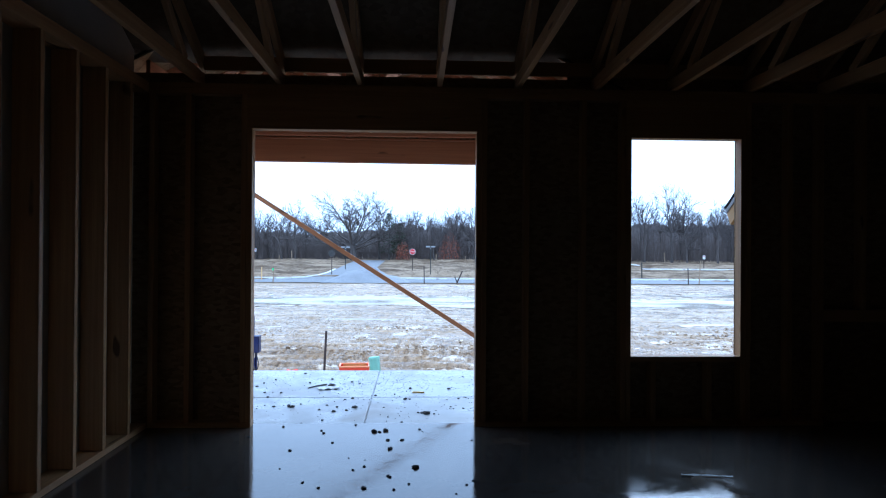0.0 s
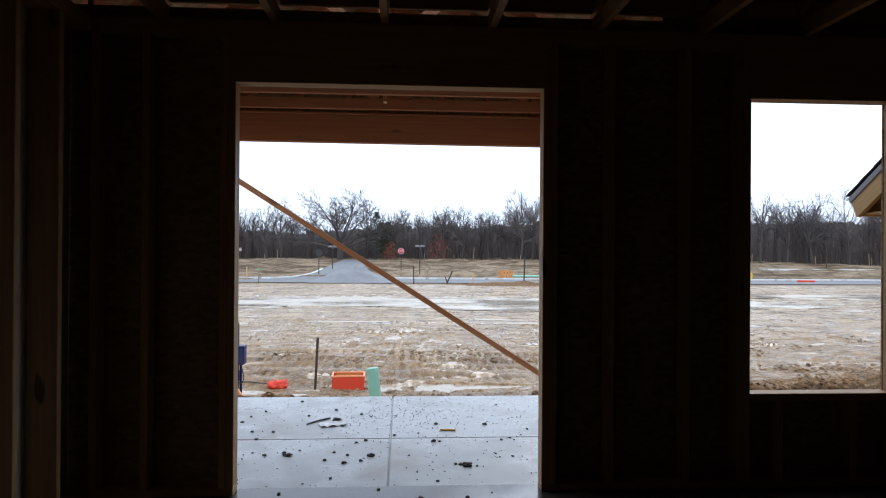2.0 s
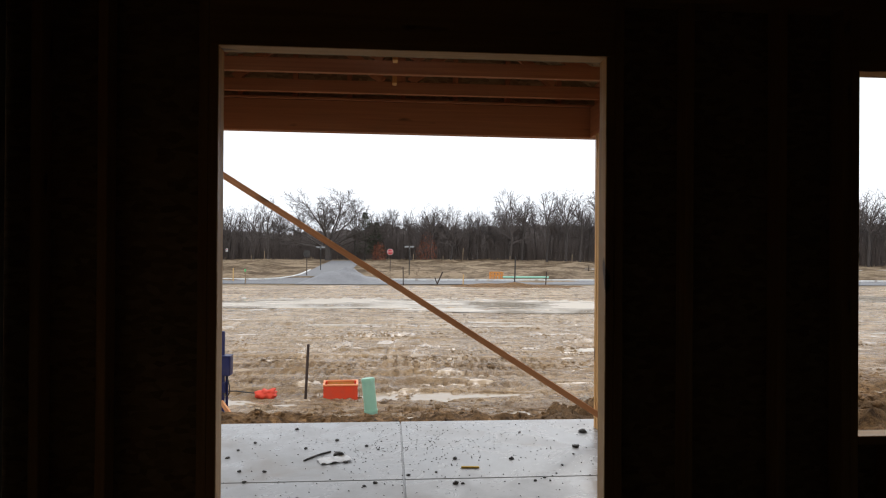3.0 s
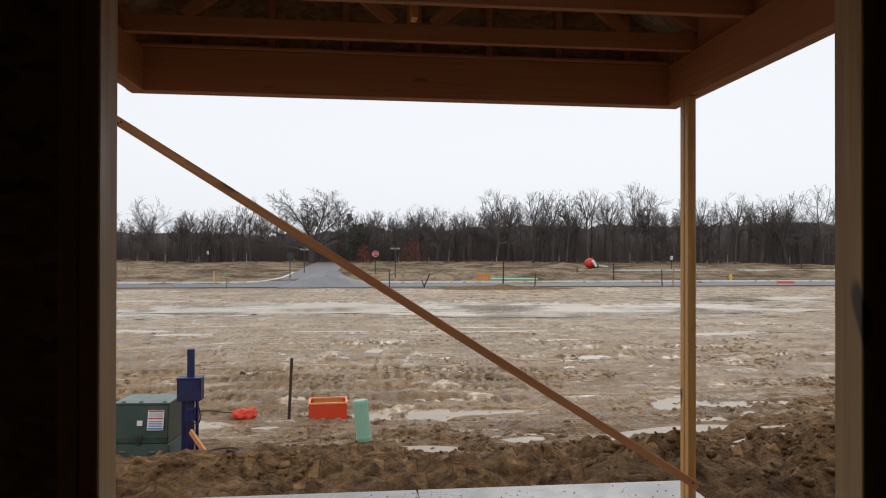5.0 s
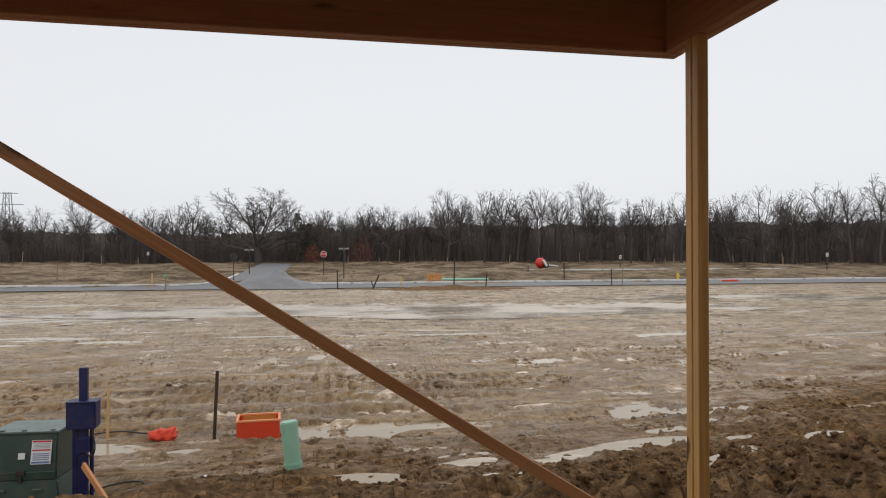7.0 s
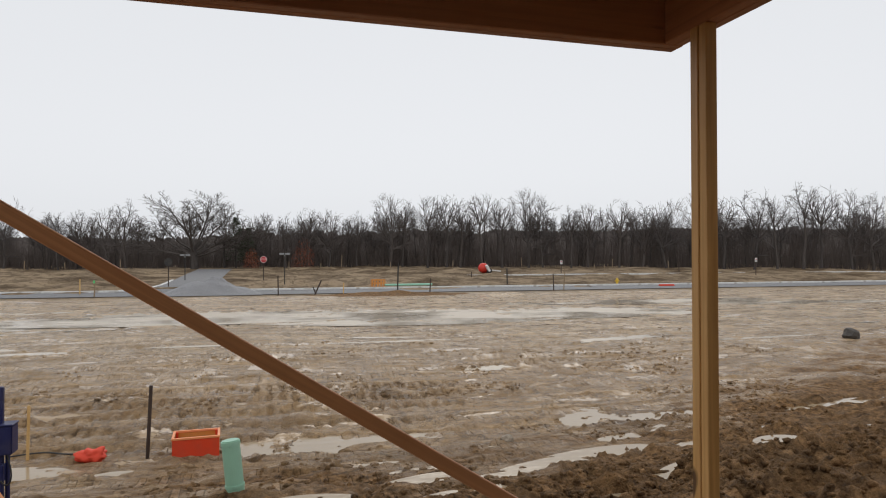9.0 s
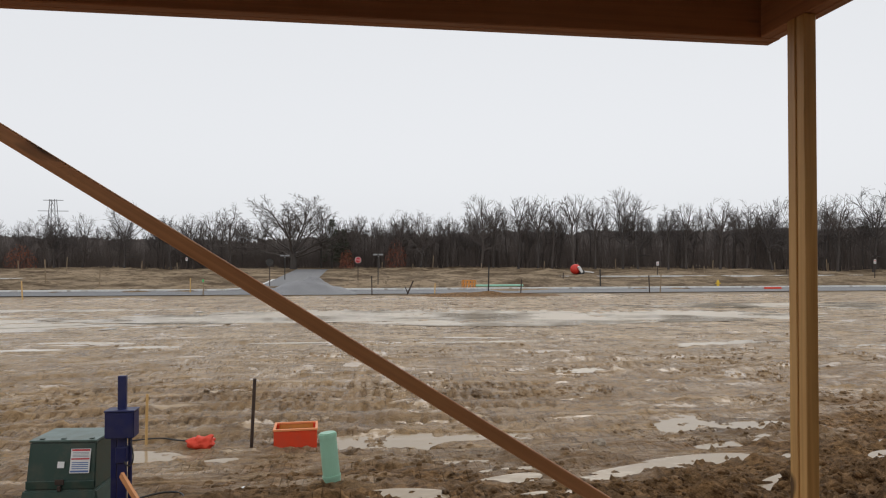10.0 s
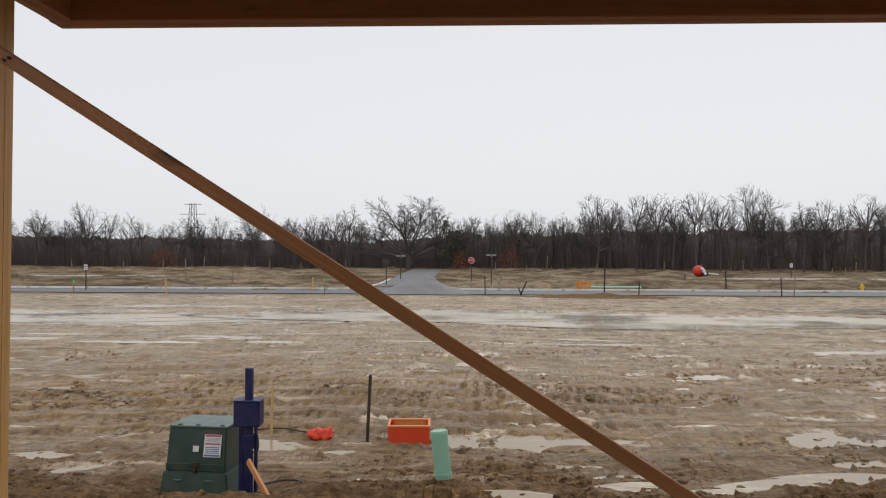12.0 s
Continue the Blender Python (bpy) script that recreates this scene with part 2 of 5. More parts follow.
def water():
    m = Mat("muddy_water", 0.06)
    m.colour(m.mix(m.noise(0.8, 4), (0.42, 0.325, 0.215), (0.31, 0.235, 0.152)))
    m.b.inputs["IOR"].default_value = 1.33
    m.bump(m.noise(2.2, 3, (1, 2.2, 1)), 0.03, 0.35)
    return m.m


WATER = water()


def sheet_water():
    m = Mat("wind_rippled_water", 0.17)
    # base colour lightened to paint in the bright sky mirrored by the ripples
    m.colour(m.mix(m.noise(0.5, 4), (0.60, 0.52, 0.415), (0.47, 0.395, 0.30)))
    m.b.inputs["IOR"].default_value = 1.33
    m.roughness(m.ramp(m.noise(0.35, 3, (0.6, 1, 1)), (0.4, 0.09), (0.6, 0.34)))
    return m.m


FAR_WATER = sheet_water()


def gravel(name, a, b):
    m = Mat(name, 0.7)
    f = m.noise(16, 5, rough=0.7)
    m.colour(m.mix(m.ramp(f, (0.35, 0.0), (0.7, 1.0)), a, b)).bump(f, 0.03, 0.7)
    return m.m


ROAD = gravel("wet_asphalt", (0.12, 0.12, 0.125), (0.24, 0.24, 0.245))
STONE = gravel("grey_gravel", (0.16, 0.16, 0.165), (0.34, 0.34, 0.35))
ROCK = gravel("dark_rubble", (0.025, 0.022, 0.020), (0.10, 0.085, 0.07))


def bark(name, a, b):
    m = Mat(name, 0.9)
    m.colour(m.mix(m.math("MULTIPLY", m.random(), 0.7), m.mix(m.noise(3, 4), a, b), (b[0] * 1.25, b[1] * 1.2, b[2] * 1.15)))
    return m.m


BARK = bark("grey_bark", (0.040, 0.034, 0.031), (0.075, 0.065, 0.060))
TWIG = bark("bare_twigs", (0.052, 0.045, 0.043), (0.098, 0.085, 0.081))
BRUSH = bark("winter_brush", (0.06, 0.049, 0.044), (0.10, 0.082, 0.074))
# backdrop tone paled, distance haze mixed into the colour
DEEP = bark("hazed_deep_woods", (0.10, 0.088, 0.084), (0.15, 0.132, 0.126))
RUSSET = bark("russet_leaves", (0.16, 0.05, 0.03), (0.23, 0.085, 0.05))
NEEDLE = bark("dark_needles", (0.035, 0.045, 0.03), (0.07, 0.08, 0.05))
TAN_STONE = gravel("tan_stone", (0.24, 0.19, 0.14), (0.40, 0.33, 0.25))
SHINGLE = gravel("dark_shingles", (0.02, 0.02, 0.022), (0.06, 0.06, 0.065))
FASCIA = lumber("primed_fascia", (0.74, 0.49, 0.22), (0.52, 0.32, 0.12))
GREEN_STEEL = plain("green_painted_steel", (0.027, 0.058, 0.047), 0.4)
GREEN_TOP = plain("pale_green_steel_lid", (0.085, 0.135, 0.12), 0.35)
BASE_GREEN = plain("green_fibreglass", (0.042, 0.078, 0.064), 0.5)
BLUE = plain("blue_paint", (0.005, 0.010, 0.075), 0.45, amount=0.15)
ORANGE = plain("orange_red_plastic", (0.72, 0.06, 0.02), 0.4, amount=0.15)
ORANGE_IN = plain("orange_yellow_plastic", (0.66, 0.27, 0.06), 0.5, amount=0.25)
RED_CLOTH = plain("red_cloth", (0.72, 0.06, 0.025), 0.7, amount=0.1)
PVC = plain("pale_green_pvc", (0.30, 0.54, 0.40), 0.35, amount=0.1)
RUST = plain("rusty_steel", (0.045, 0.028, 0.022), 0.7)
BLACK = plain("black_rubber", (0.015, 0.015, 0.015), 0.5)
WHITE = plain("white_paint", (0.75, 0.75, 0.74), 0.5, amount=0.1)
SIGN_RED = plain("red_sign", (0.50, 0.02, 0.03), 0.45, amount=0.05)
SIGN_BLUE = plain("blue_print", (0.10, 0.17, 0.38), 0.5, amount=0.05)
SIGN_GREY = plain("grey_print", (0.33, 0.35, 0.38), 0.5, amount=0.05)
STEEL = plain("galvanised_steel", (0.30, 0.31, 0.32), 0.5, 0.6)
YELLOW = plain("yellow_paint", (0.70, 0.45, 0.04), 0.45, amount=0.1)
RED_PAINT = plain("red_paint", (0.62, 0.035, 0.02), 0.45, amount=0.1)
LIME = plain("green_flagging", (0.10, 0.55, 0.18), 0.5, amount=0.05)
MINT = plain("mint_green_pipe", (0.30, 0.62, 0.47), 0.45, amount=0.1)

# ---- building helpers ----
PLACE = {}


def thing(name, x=0, y=0, z=0, rz=0, **tags):
    e = new(name)
    e.empty_display_size = 0.1
    e.matrix_basis = pose(x, y, z, 0, 0, rz)
    PLACE[e.name] = e.matrix_basis.copy()
    return tagged(e, **tags)


def link(name, mesh, mat, parent=None, m=None, label="", **tags):
    """Links a mesh at the pose m, given in the parent's own space."""
    if mat is not None and not mesh.materials:
        mesh.materials.append(mat)
    ob = new(name, mesh)
    ob.matrix_basis = m if m is not None else Matrix()
    if parent is not None:
        ob.parent = parent
    return tagged(ob, label=label, **tags)


def part(name, bm, material, parent=None, label="", m=None, smooth=False, **tags):
    mesh = bpy.data.meshes.new(name)
    bm.to_mesh(mesh)
    bm.free()
    if smooth:
        mesh.shade_smooth()
    return link(name, mesh, material, parent, m, label, **tags)


def box(x0, x1, y0, y1, z0, z1, bevel=0.0, segs=1):
    bm = bmesh.new()
    bmesh.ops.create_cube(bm, size=1)
    for v in bm.verts:
        v.co = ((x0 + x1) / 2 + v.co.x * (x1 - x0), (y0 + y1) / 2 + v.co.y * (y1 - y0), (z0 + z1) / 2 + v.co.z * (z1 - z0))
    if bevel:
        bmesh.ops.bevel(bm, geom=bm.edges[:], offset=bevel, segments=segs, affect="EDGES")
    return bm


def join(*bms):
    """Several bmeshes as one."""
    out = bms[0]
    for b in bms[1:]:
        me = bpy.data.meshes.new("join")
        b.to_mesh(me)
        b.free()
        out.from_mesh(me)
        bpy.data.meshes.remove(me)
    return out


def tube(r0, r1, h, n=12, z=0.0, bevel=0.0, caps=True):
    bm = bmesh.new()
    bmesh.ops.create_cone(bm, cap_ends=caps, segments=n, radius1=r0, radius2=r1, depth=h)
    bmesh.ops.translate(bm, verts=bm.verts, vec=(0, 0, z + h / 2))
    if bevel:
        rims = [e for e in bm.edges if abs(e.verts[0].co.z - e.verts[1].co.z) < 1e-5]
        bmesh.ops.bevel(bm, geom=rims, offset=bevel, segments=2, affect="EDGES")
    return bm


BOARDS = {}


def board(name, a, b, wide, high, mat, parent=None, label="", bevel=0.003, **tags):
    """A sawn board from a to b: its own x along the length, wide across, high upwards."""
    a, b = Vector(a), Vector(b)
    way = b - a
    x = way.normalized()
    side = Vector((0, 0, 1)).cross(x)
    if side.length < 1e-4:
        side = Vector((0, 1, 0))
    side.normalize()
    up = x.cross(side)
    m = Matrix((x, side, up)).transposed().to_4x4()
    m.translation = (a + b) / 2
    key = (round(way.length, 4), wide, high, bevel, mat.name)
    if key not in BOARDS:
        bm = box(-way.length / 2, way.length / 2, -wide / 2, wide / 2, -high / 2, high / 2, bevel)
        me = bpy.data.meshes.new(name)
        bm.to_mesh(me)
        bm.free()
        BOARDS[key] = me
    if parent is not None:
        m = PLACE[parent.name].inverted() @ m
    return link(name, BOARDS[key], mat, parent, m, label, **tags)


def cable(name, points, r, mat, parent=None, **tags):
    c = bpy.data.curves.new(name, "CURVE")
    c.dimensions, c.bevel_depth, c.bevel_resolution = "3D", r, 1
    sp = c.splines.new("NURBS")
    sp.points.add(len(points) - 1)
    for p, q in zip(sp.points, points):
        p.co = (*q, 1)
    sp.use_endpoint_u, sp.order_u = True, 3
    tmp = bpy.data.objects.new("tmp", c)
    me = bpy.data.meshes.new_from_object(tmp)
    bpy.data.objects.remove(tmp)
    return link(name, me, mat, parent, None, **tags)


def value_noise(x, y, seed=0):
    """Smooth lattice noise in -1..1 for arrays."""
    xi, yi = np.floor(x).astype(np.int64), np.floor(y).astype(np.int64)
    fx, fy = x - xi, y - yi
    fx, fy = fx * fx * (3 - 2 * fx), fy * fy * (3 - 2 * fy)

    def h(i, j):
        k = (i * 374761393 + j * 668265263 + seed * 1442695041) & 0x7FFFFFFF
        k = ((k ^ (k >> 13)) * 1274126177) & 0x7FFFFFFF
        return ((k ^ (k >> 16)) & 0xFFFF) / 32767.5 - 1

    return (h(xi, yi) * (1 - fx) + h(xi + 1, yi) * fx) * (1 - fy) + (h(xi, yi + 1) * (1 - fx) + h(xi + 1, yi + 1) * fx) * fy


def fbm(x, y, octaves=4, seed=0, gain=0.5):
    out, amp = 0 * x, 1.0
    for k in range(octaves):
        out = out + amp * value_noise(x * 2 ** k + 17.3 * k, y * 2 ** k - 9.1 * k, seed + k)
        amp *= gain
    return out


# ---- ground ----
LEVEL_Y = (-40, 7.8, 8.6, 10.2, 12.3, 13.9, 15.5, 17.4, 20, 60, 66, 72, 90, 110, 400)
LEVEL_Z = (-0.32, -0.30, -0.38, -0.75, -1.22, -1.53, -1.78, -1.96, -1.98, -1.76, -1.68, -1.2, -0.65, -0.2, 0.6)
# puddles: x, y, half length, half width, turn
PUDDLES = [(-0.52, 17.4, 0.36, 0.6, 10), (0.6, 17.3, 0.45, 0.65, -8), (1.8, 17.5, 1.0, 0.25, 6), (4.4, 14.5, 0.8, 0.24, 12), (3.0, 13.8, 0.7, 0.17, 24), (2.3, 13.4, 0.4, 0.1, 15), (6.0, 18.0, 0.8, 0.35, 35), (7.5, 17.7, 0.75, 0.3, 8), (-4.1, 16.75, 0.6, 0.28, -4), (7.65, 14.3, 0.36, 0.24, 10), (11.9, 17.6, 1.3, 0.2, 10), (1.3, 13.5, 0.5, 0.16, 25), (0.2, 12.8, 0.42, 0.2, -10), (-7.2, 15.6, 0.7, 0.2, 12), (4.6, 12.6, 0.5, 0.15, 30), (9.6, 13.4, 0.4, 0.16, 5), (5.6, 15.9, 0.5, 0.14, 20), (0.9, 15.2, 0.5, 0.1, 12)] + [(px, py, 0.22 + 0.2 * ((k * 37) % 10) / 10, 0.07 + 0.05 * ((k * 53) % 10) / 10, (k * 29) % 40) for k, (px, py) in enumerate(((0.3, 11.6), (1.2, 12.2), (2.0, 12.5), (3.2, 12.6), (5.4, 13.4), (6.4, 14.9), (-0.6, 12.6), (1.9, 14.6), (-6.0, 14.4), (-5.2, 16.0), (8.6, 15.8), (6.7, 16.4), (3.1, 15.8), (-2.6, 16.2), (10.2, 15.0), (5.0, 11.4), (2.9, 11.3)))]
FAR_PUDDLES = [(-4.0, 44.0, 6.5, 2.4, 0), (8.2, 42.0, 5.0, 2.8, 0), (17.5, 41.5, 4.5, 2.0, 0), (-22.0, 41.0, 5.0, 1.7, 3), (-16.0, 38.5, 4.0, 1.0, 6), (28.0, 48.0, 6.0, 1.3, 0), (-13.3, 30.7, 1.6, 0.28, 0), (-8.0, 31.0, 0.7, 0.25, 0), (-18.3, 31.4, 1.4, 0.3, 3), (-20.0, 48.5, 7.0, 0.7, 0), (-32.0, 43.5, 6.0, 1.2, 3), (36.0, 44.5, 5.0, 0.9, -3), (4.2, 31.0, 2.6, 0.16, 2), (-2.0, 31.6, 1.6, 0.14, 0)]
pr = random.Random(5)
for _ in range(26):
    FAR_PUDDLES.append((pr.uniform(-34, 36), pr.uniform(24, 51), pr.uniform(0.5, 2.0), pr.uniform(0.12, 0.4), pr.uniform(-14, 14)))


def level(y):
    return np.interp(y, LEVEL_Y, LEVEL_Z)


def heap(x, y, cx, cy, rx, ry, h, seed=0):
    d = np.sqrt(((x - cx) / rx) ** 2 + ((y - cy) / ry) ** 2)
    d = d * (1 + 0.3 * value_noise(x * 1.3, y * 1.3, 40 + seed))
    return h * np.clip(1 - d, 0, 1) ** 0.8


def terrain(x, y):
    z = level(y)
    open_ = np.clip((y - 7.5) / 0.5, 0, 1) + np.clip((np.abs(x - 1) - 7) / 2, 0, 1)
    open_ = np.clip(open_, 0, 1)
    verge = 16.6 + 0.45 * np.maximum(x - 3, 0) + 1.6 * fbm(x * 0.5, y * 0.8, 4, 15, 0.6)
    near = np.clip((verge - y) / 5.5, 0, 1) ** 1.6 * open_
    churn = np.clip((x + 0.5) / 4, 0.35, 1.0)
    rough = 0.20 * (np.abs(fbm(x * 1.1, y * 1.3, 5, 3, 0.6)) - 0.33) + 0.075 * np.abs(fbm(x * 3.5, y * 3.5, 4, 9, 0.7)) - 0.03
    z = z + rough * near * (0.5 + 0.55 * churn)
    mid = np.clip((y - 12) / 4, 0, 1) * np.clip((52 - y) / 25, 0, 1)
    rut = 0.028 * fbm(x * 0.35, y * 2.2, 4, 21, 0.6) + 0.012 * np.sin(y * 17 + 3 * value_noise(x * 0.25, y * 0.5, 5)) * np.clip(value_noise(x * 0.2, y * 0.35, 33) + 0.2, 0, 1)
    small = np.clip((34 - y) / 14, 0, 1) * np.clip((y - 8) / 6, 0, 1) * 0.018 * fbm(x * 2.6, y * 3.4, 3, 71, 0.65)
    lane = y + 0.004 * (x - 4) ** 2 + 0.5 * np.sin(0.3 * x)
    f = (lane / 1.25) % 1.0
    bed = np.clip((f - 0.02) / 0.06, 0, 1) * np.clip((0.48 - f) / 0.06, 0, 1)
    ridge = np.clip(1 - np.abs(f - 0.55) / 0.09, 0, 1)
    here = np.clip(2.5 * value_noise(x * 0.11, y * 0.28, 45) + 0.7, 0, 1) * np.clip((y - 16.8) / 1.2, 0, 1) * np.clip((36 - y) / 8, 0, 1)
    z = z + here * (0.05 * ridge - bed * (0.02 + 0.07 * np.clip(3 * np.sin(x * 2 * np.pi / 0.3), 0, 1)))
    crumb = np.clip((40 - y) / 16, 0, 1) * np.clip((y - 10) / 5, 0, 1)
    small = small + crumb * 0.075 * np.maximum(fbm(x * 1.7, y * 1.9, 5, 131, 0.68) - 0.42, 0)
    z = z + small + rut * mid + mid * 0.05 * np.maximum(fbm(x * 0.8, y * 1.1, 4, 51, 0.6) - 0.35, 0)
    z = z + heap(x, y, -2.5, 11.0, 1.6, 0.9, 0.2, 1) + heap(x, y, -1.2, 10.6, 1.3, 0.7, 0.08, 2) + heap(x, y, 4.2, 9.6, 2.6, 1.2, 0.22, 3) + heap(x, y, 1.75, 9.0, 0.7, 0.55, 0.26, 4)
    z = z + heap(x, y, 7.5, 11.6, 2.4, 1.2, 0.25, 5) + heap(x, y, 2.6, 11.6, 1.0, 0.5, 0.15, 6) + heap(x, y, 0.3, 10.2, 1.0, 0.5, 0.12, 7) - heap(x, y, -3.75, 13.3, 1.3, 0.9, 0.22, 12)
    far = np.clip((y - 66) / 6, 0, 1)
    z = z + far * np.clip(np.abs(x + 7) / 3 - 1, 0, 1) * (0.2 * fbm(x * 0.13, y * 0.16, 4, 61) + 0.2 * fbm(x * 0.45, y * 0.45, 3, 63))
    z = z + heap(x, y, -16.1, 69, 2.6, 1.2, 0.45, 8) + heap(x, y, 4.5, 73, 3.0, 1.5, 0.5, 9) + heap(x, y, 16, 72, 4.0, 1.2, 0.35, 10)
    for k, (bx, by) in enumerate(((-18, 57.5), (-31, 58.5), (20, 59), (-4, 58.8), (33, 57), (-42, 56), (2.5, 57.2))):
        z = z + heap(x, y, bx, by, 4.5, 1.6, 0.2, 20 + k)
    road = np.clip(1 - np.abs(y - 64.2) / 5.6, 0, 1) * 4
    z = z - np.clip(road, 0, 1) * 0.16
    shape = z.shape
    z, xa, ya = z.ravel().copy(), (x + 0 * z).ravel(), (y + 0 * z).ravel()
    for dip, (cx, cy, rx, ry, turn) in [(0, p) for p in PUDDLES] + [(1, p) for p in PUDDLES + FAR_PUDDLES]:
        reach = 3.2 * max(rx, ry)
        near_it = np.nonzero((np.abs(xa - cx) < reach) & (np.abs(ya - cy) < reach))[0]
        if not len(near_it):
            continue
        px, py = xa[near_it], ya[near_it]
        c, s = math.cos(radians(turn)), math.sin(radians(turn))
        u, v = ((px - cx) * c + (py - cy) * s) / rx, (-(px - cx) * s + (py - cy) * c) / ry
        d = np.sqrt(u * u + v * v) * (1 + 0.30 * value_noise(px * 2.1 / max(0.4, rx), py * 2.1 / max(0.2, ry), 77) + 0.45 * fbm(px * 2.7, py * 4.6, 4, 83, 0.65))
        if not dip:
            k = np.clip((2.4 - d) / 0.5, 0, 1)
            z[near_it] += k * (np.maximum(z[near_it], np.minimum(level(py), level(cy)) - 0.004) - z[near_it])
            continue
        k = np.clip((1.45 - d) / 0.7, 0, 1)
        k = k * k * (3 - 2 * k)
        z[near_it] = z[near_it] * (1 - k) + (level(cy) - 0.05 + 0.034 * fbm(px * 4.3, py * 6.1, 3, 97, 0.6) * (ry > 0.05)) * k
    z = z.reshape(shape)
    return z


def steps(a, b, n, grow, far):
    out = list(np.linspace(a, b, n))
    d = (b - a) / (n - 1)
    while out[-1] < far:
        d *= grow
        out.append(out[-1] + d)
    return out


right = steps(1.0, 8.5, 145, 1.05, 1800)
left = [2.0 - v for v in right[1:]]
gx = np.array(left[::-1] + right)
gy = np.array([-1500, -600, -200, -80, -40, -20, -10, -4, 0, 4, 6, 7] + list(np.linspace(7.5, 12.96, 140)) + steps(13.0, 18.8, 84, 1.017, 2500))
GX, GY = np.meshgrid(gx, gy)
GZ = terrain(GX, GY)
nx, ny = len(gx), len(gy)
idx = np.arange(nx * ny).reshape(ny, nx)
quads = np.stack([idx[:-1, :-1], idx[:-1, 1:], idx[1:, 1:], idx[1:, :-1]], -1).reshape(-1, 4)
me = bpy.data.meshes.new("ground")
me.from_pydata(np.stack([GX, GY, GZ], -1).reshape(-1, 3), [], quads.tolist())
me.shade_smooth()
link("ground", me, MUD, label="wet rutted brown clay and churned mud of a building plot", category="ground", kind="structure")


def ground_z(x, y):
    return float(terrain(np.array([float(x)]), np.array([float(y)]))[0])


def blob(cx, cy, rx, ry, turn, z, n=40, reach=1.5):
    a = np.linspace(0, 2 * np.pi, n, endpoint=False)
    c, s = math.cos(radians(turn)), math.sin(radians(turn))
    px, py = np.cos(a) * rx * reach, np.sin(a) * ry * reach
    return [(cx + u * c - v * s, cy + u * s + v * c, z) for u, v in zip(px, py)]


for p in PUDDLES:
    me = bpy.data.meshes.new("puddle")
    me.from_pydata(blob(*p, float(level(p[1])) - 0.02), [], [list(range(40))])
    link("puddle", me, WATER, label="shallow muddy puddle reflecting the grey sky", category="puddle", group="puddles by the house", kind="structure")
vs, fs = [], []
for p in FAR_PUDDLES:
    fs.append(list(range(len(vs), len(vs) + 40)))
    vs += blob(*p, float(level(p[1])) - (0.010 if p[3] > 0.8 else 0.018), reach=2.1 if p[3] > 0.8 else 1.6)
me = bpy.data.meshes.new("standing_water")
me.from_pydata(vs, [], fs)
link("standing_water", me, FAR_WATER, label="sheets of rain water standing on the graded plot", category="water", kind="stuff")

# ---- the house: room ----
XL, XR, YB, YF = -1.82, 4.60, -5.2, 5.34
DOOR, DOOR_TOP = (-1.107, 0.468), 2.095
WIN, WIN_Z = (1.585, 2.385), (0.50, 2.068)
HEARTH, HEARTH_TOP = (3.0, 3.95), 0.75
PLATE = 2.41

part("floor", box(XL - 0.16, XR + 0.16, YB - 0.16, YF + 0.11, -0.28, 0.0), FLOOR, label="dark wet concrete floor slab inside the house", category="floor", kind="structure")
wall = thing("wall_front", 1.4, YF, 0, label="open stud wall with strand board sheathing and rough openings", category="wall", kind="structure")


def stud(x, z0, z1, y=YF, parent=None, mat=STUD):
    return board("stud", (x, y + 0.0445, z0), (x, y + 0.0445, z1), 0.089, 0.038, mat, parent)


def upright(x, y, z0, z1, sx, sy, mat, parent, name="stud", label=""):
    """An upright board, sx along x and sy along y; its grain runs upwards."""
    m = pose(x, y, (z0 + z1) / 2, 0, -90, 0)
    key = ("up", round(z1 - z0, 4), sx, sy, mat.name)
    if key not in BOARDS:
        bm = box(-(z1 - z0) / 2, (z1 - z0) / 2, -sy / 2, sy / 2, -sx / 2, sx / 2, 0.003)
        me = bpy.data.meshes.new(name)
        bm.to_mesh(me)
        bm.free()
        BOARDS[key] = me
    return link(name, BOARDS[key], mat, parent, PLACE[parent.name].inverted() @ m, label)


YS = YF + 0.0445
for a, b in ((XL, DOOR[0]), (DOOR[1], HEARTH[0]), (HEARTH[1], XR)):
    board("bottom_plate", (a, YS, 0.019), (b, YS, 0.019), 0.089, 0.038, STUD, wall)
board("top_plate", (XL, YS, PLATE - 0.057), (XR, YS, PLATE - 0.057), 0.089, 0.038, STUD, wall)
board("top_plate", (XL, YS, PLATE - 0.019), (XR, YS, PLATE - 0.019), 0.089, 0.038, STUD, wall)
top = PLATE - 0.076
for x in (XL + 0.02, -1.55, DOOR[0] - 0.058, DOOR[1] + 0.058, 0.83, 1.24, WIN[0] - 0.058, WIN[1] + 0.058, 2.75, HEARTH[0] - 0.019, 4.25, XR - 0.02):
    upright(x, YS, 0.038, top, 0.038, 0.089, STUD, wall)
for x, z in ((DOOR[0] - 0.019, DOOR_TOP), (DOOR[1] + 0.019, DOOR_TOP), (WIN[0] - 0.019, WIN_Z[1]), (WIN[1] + 0.019, WIN_Z[1])):
    upright(x, YS, 0.038, z, 0.038, 0.089, STUD, wall, "jack_stud")
for (a, b), z in ((DOOR, DOOR_TOP), (WIN, WIN_Z[1])):
    board("header", (a - 0.038, YS, (z + top) / 2), (b + 0.038, YS, (z + top) / 2), 0.089, top - z, STUD, wall)
board("window_sill_plate", (WIN[0], YS, WIN_Z[0] - 0.019), (WIN[1], YS, WIN_Z[0] - 0.019), 0.089, 0.038, STUD, wall)
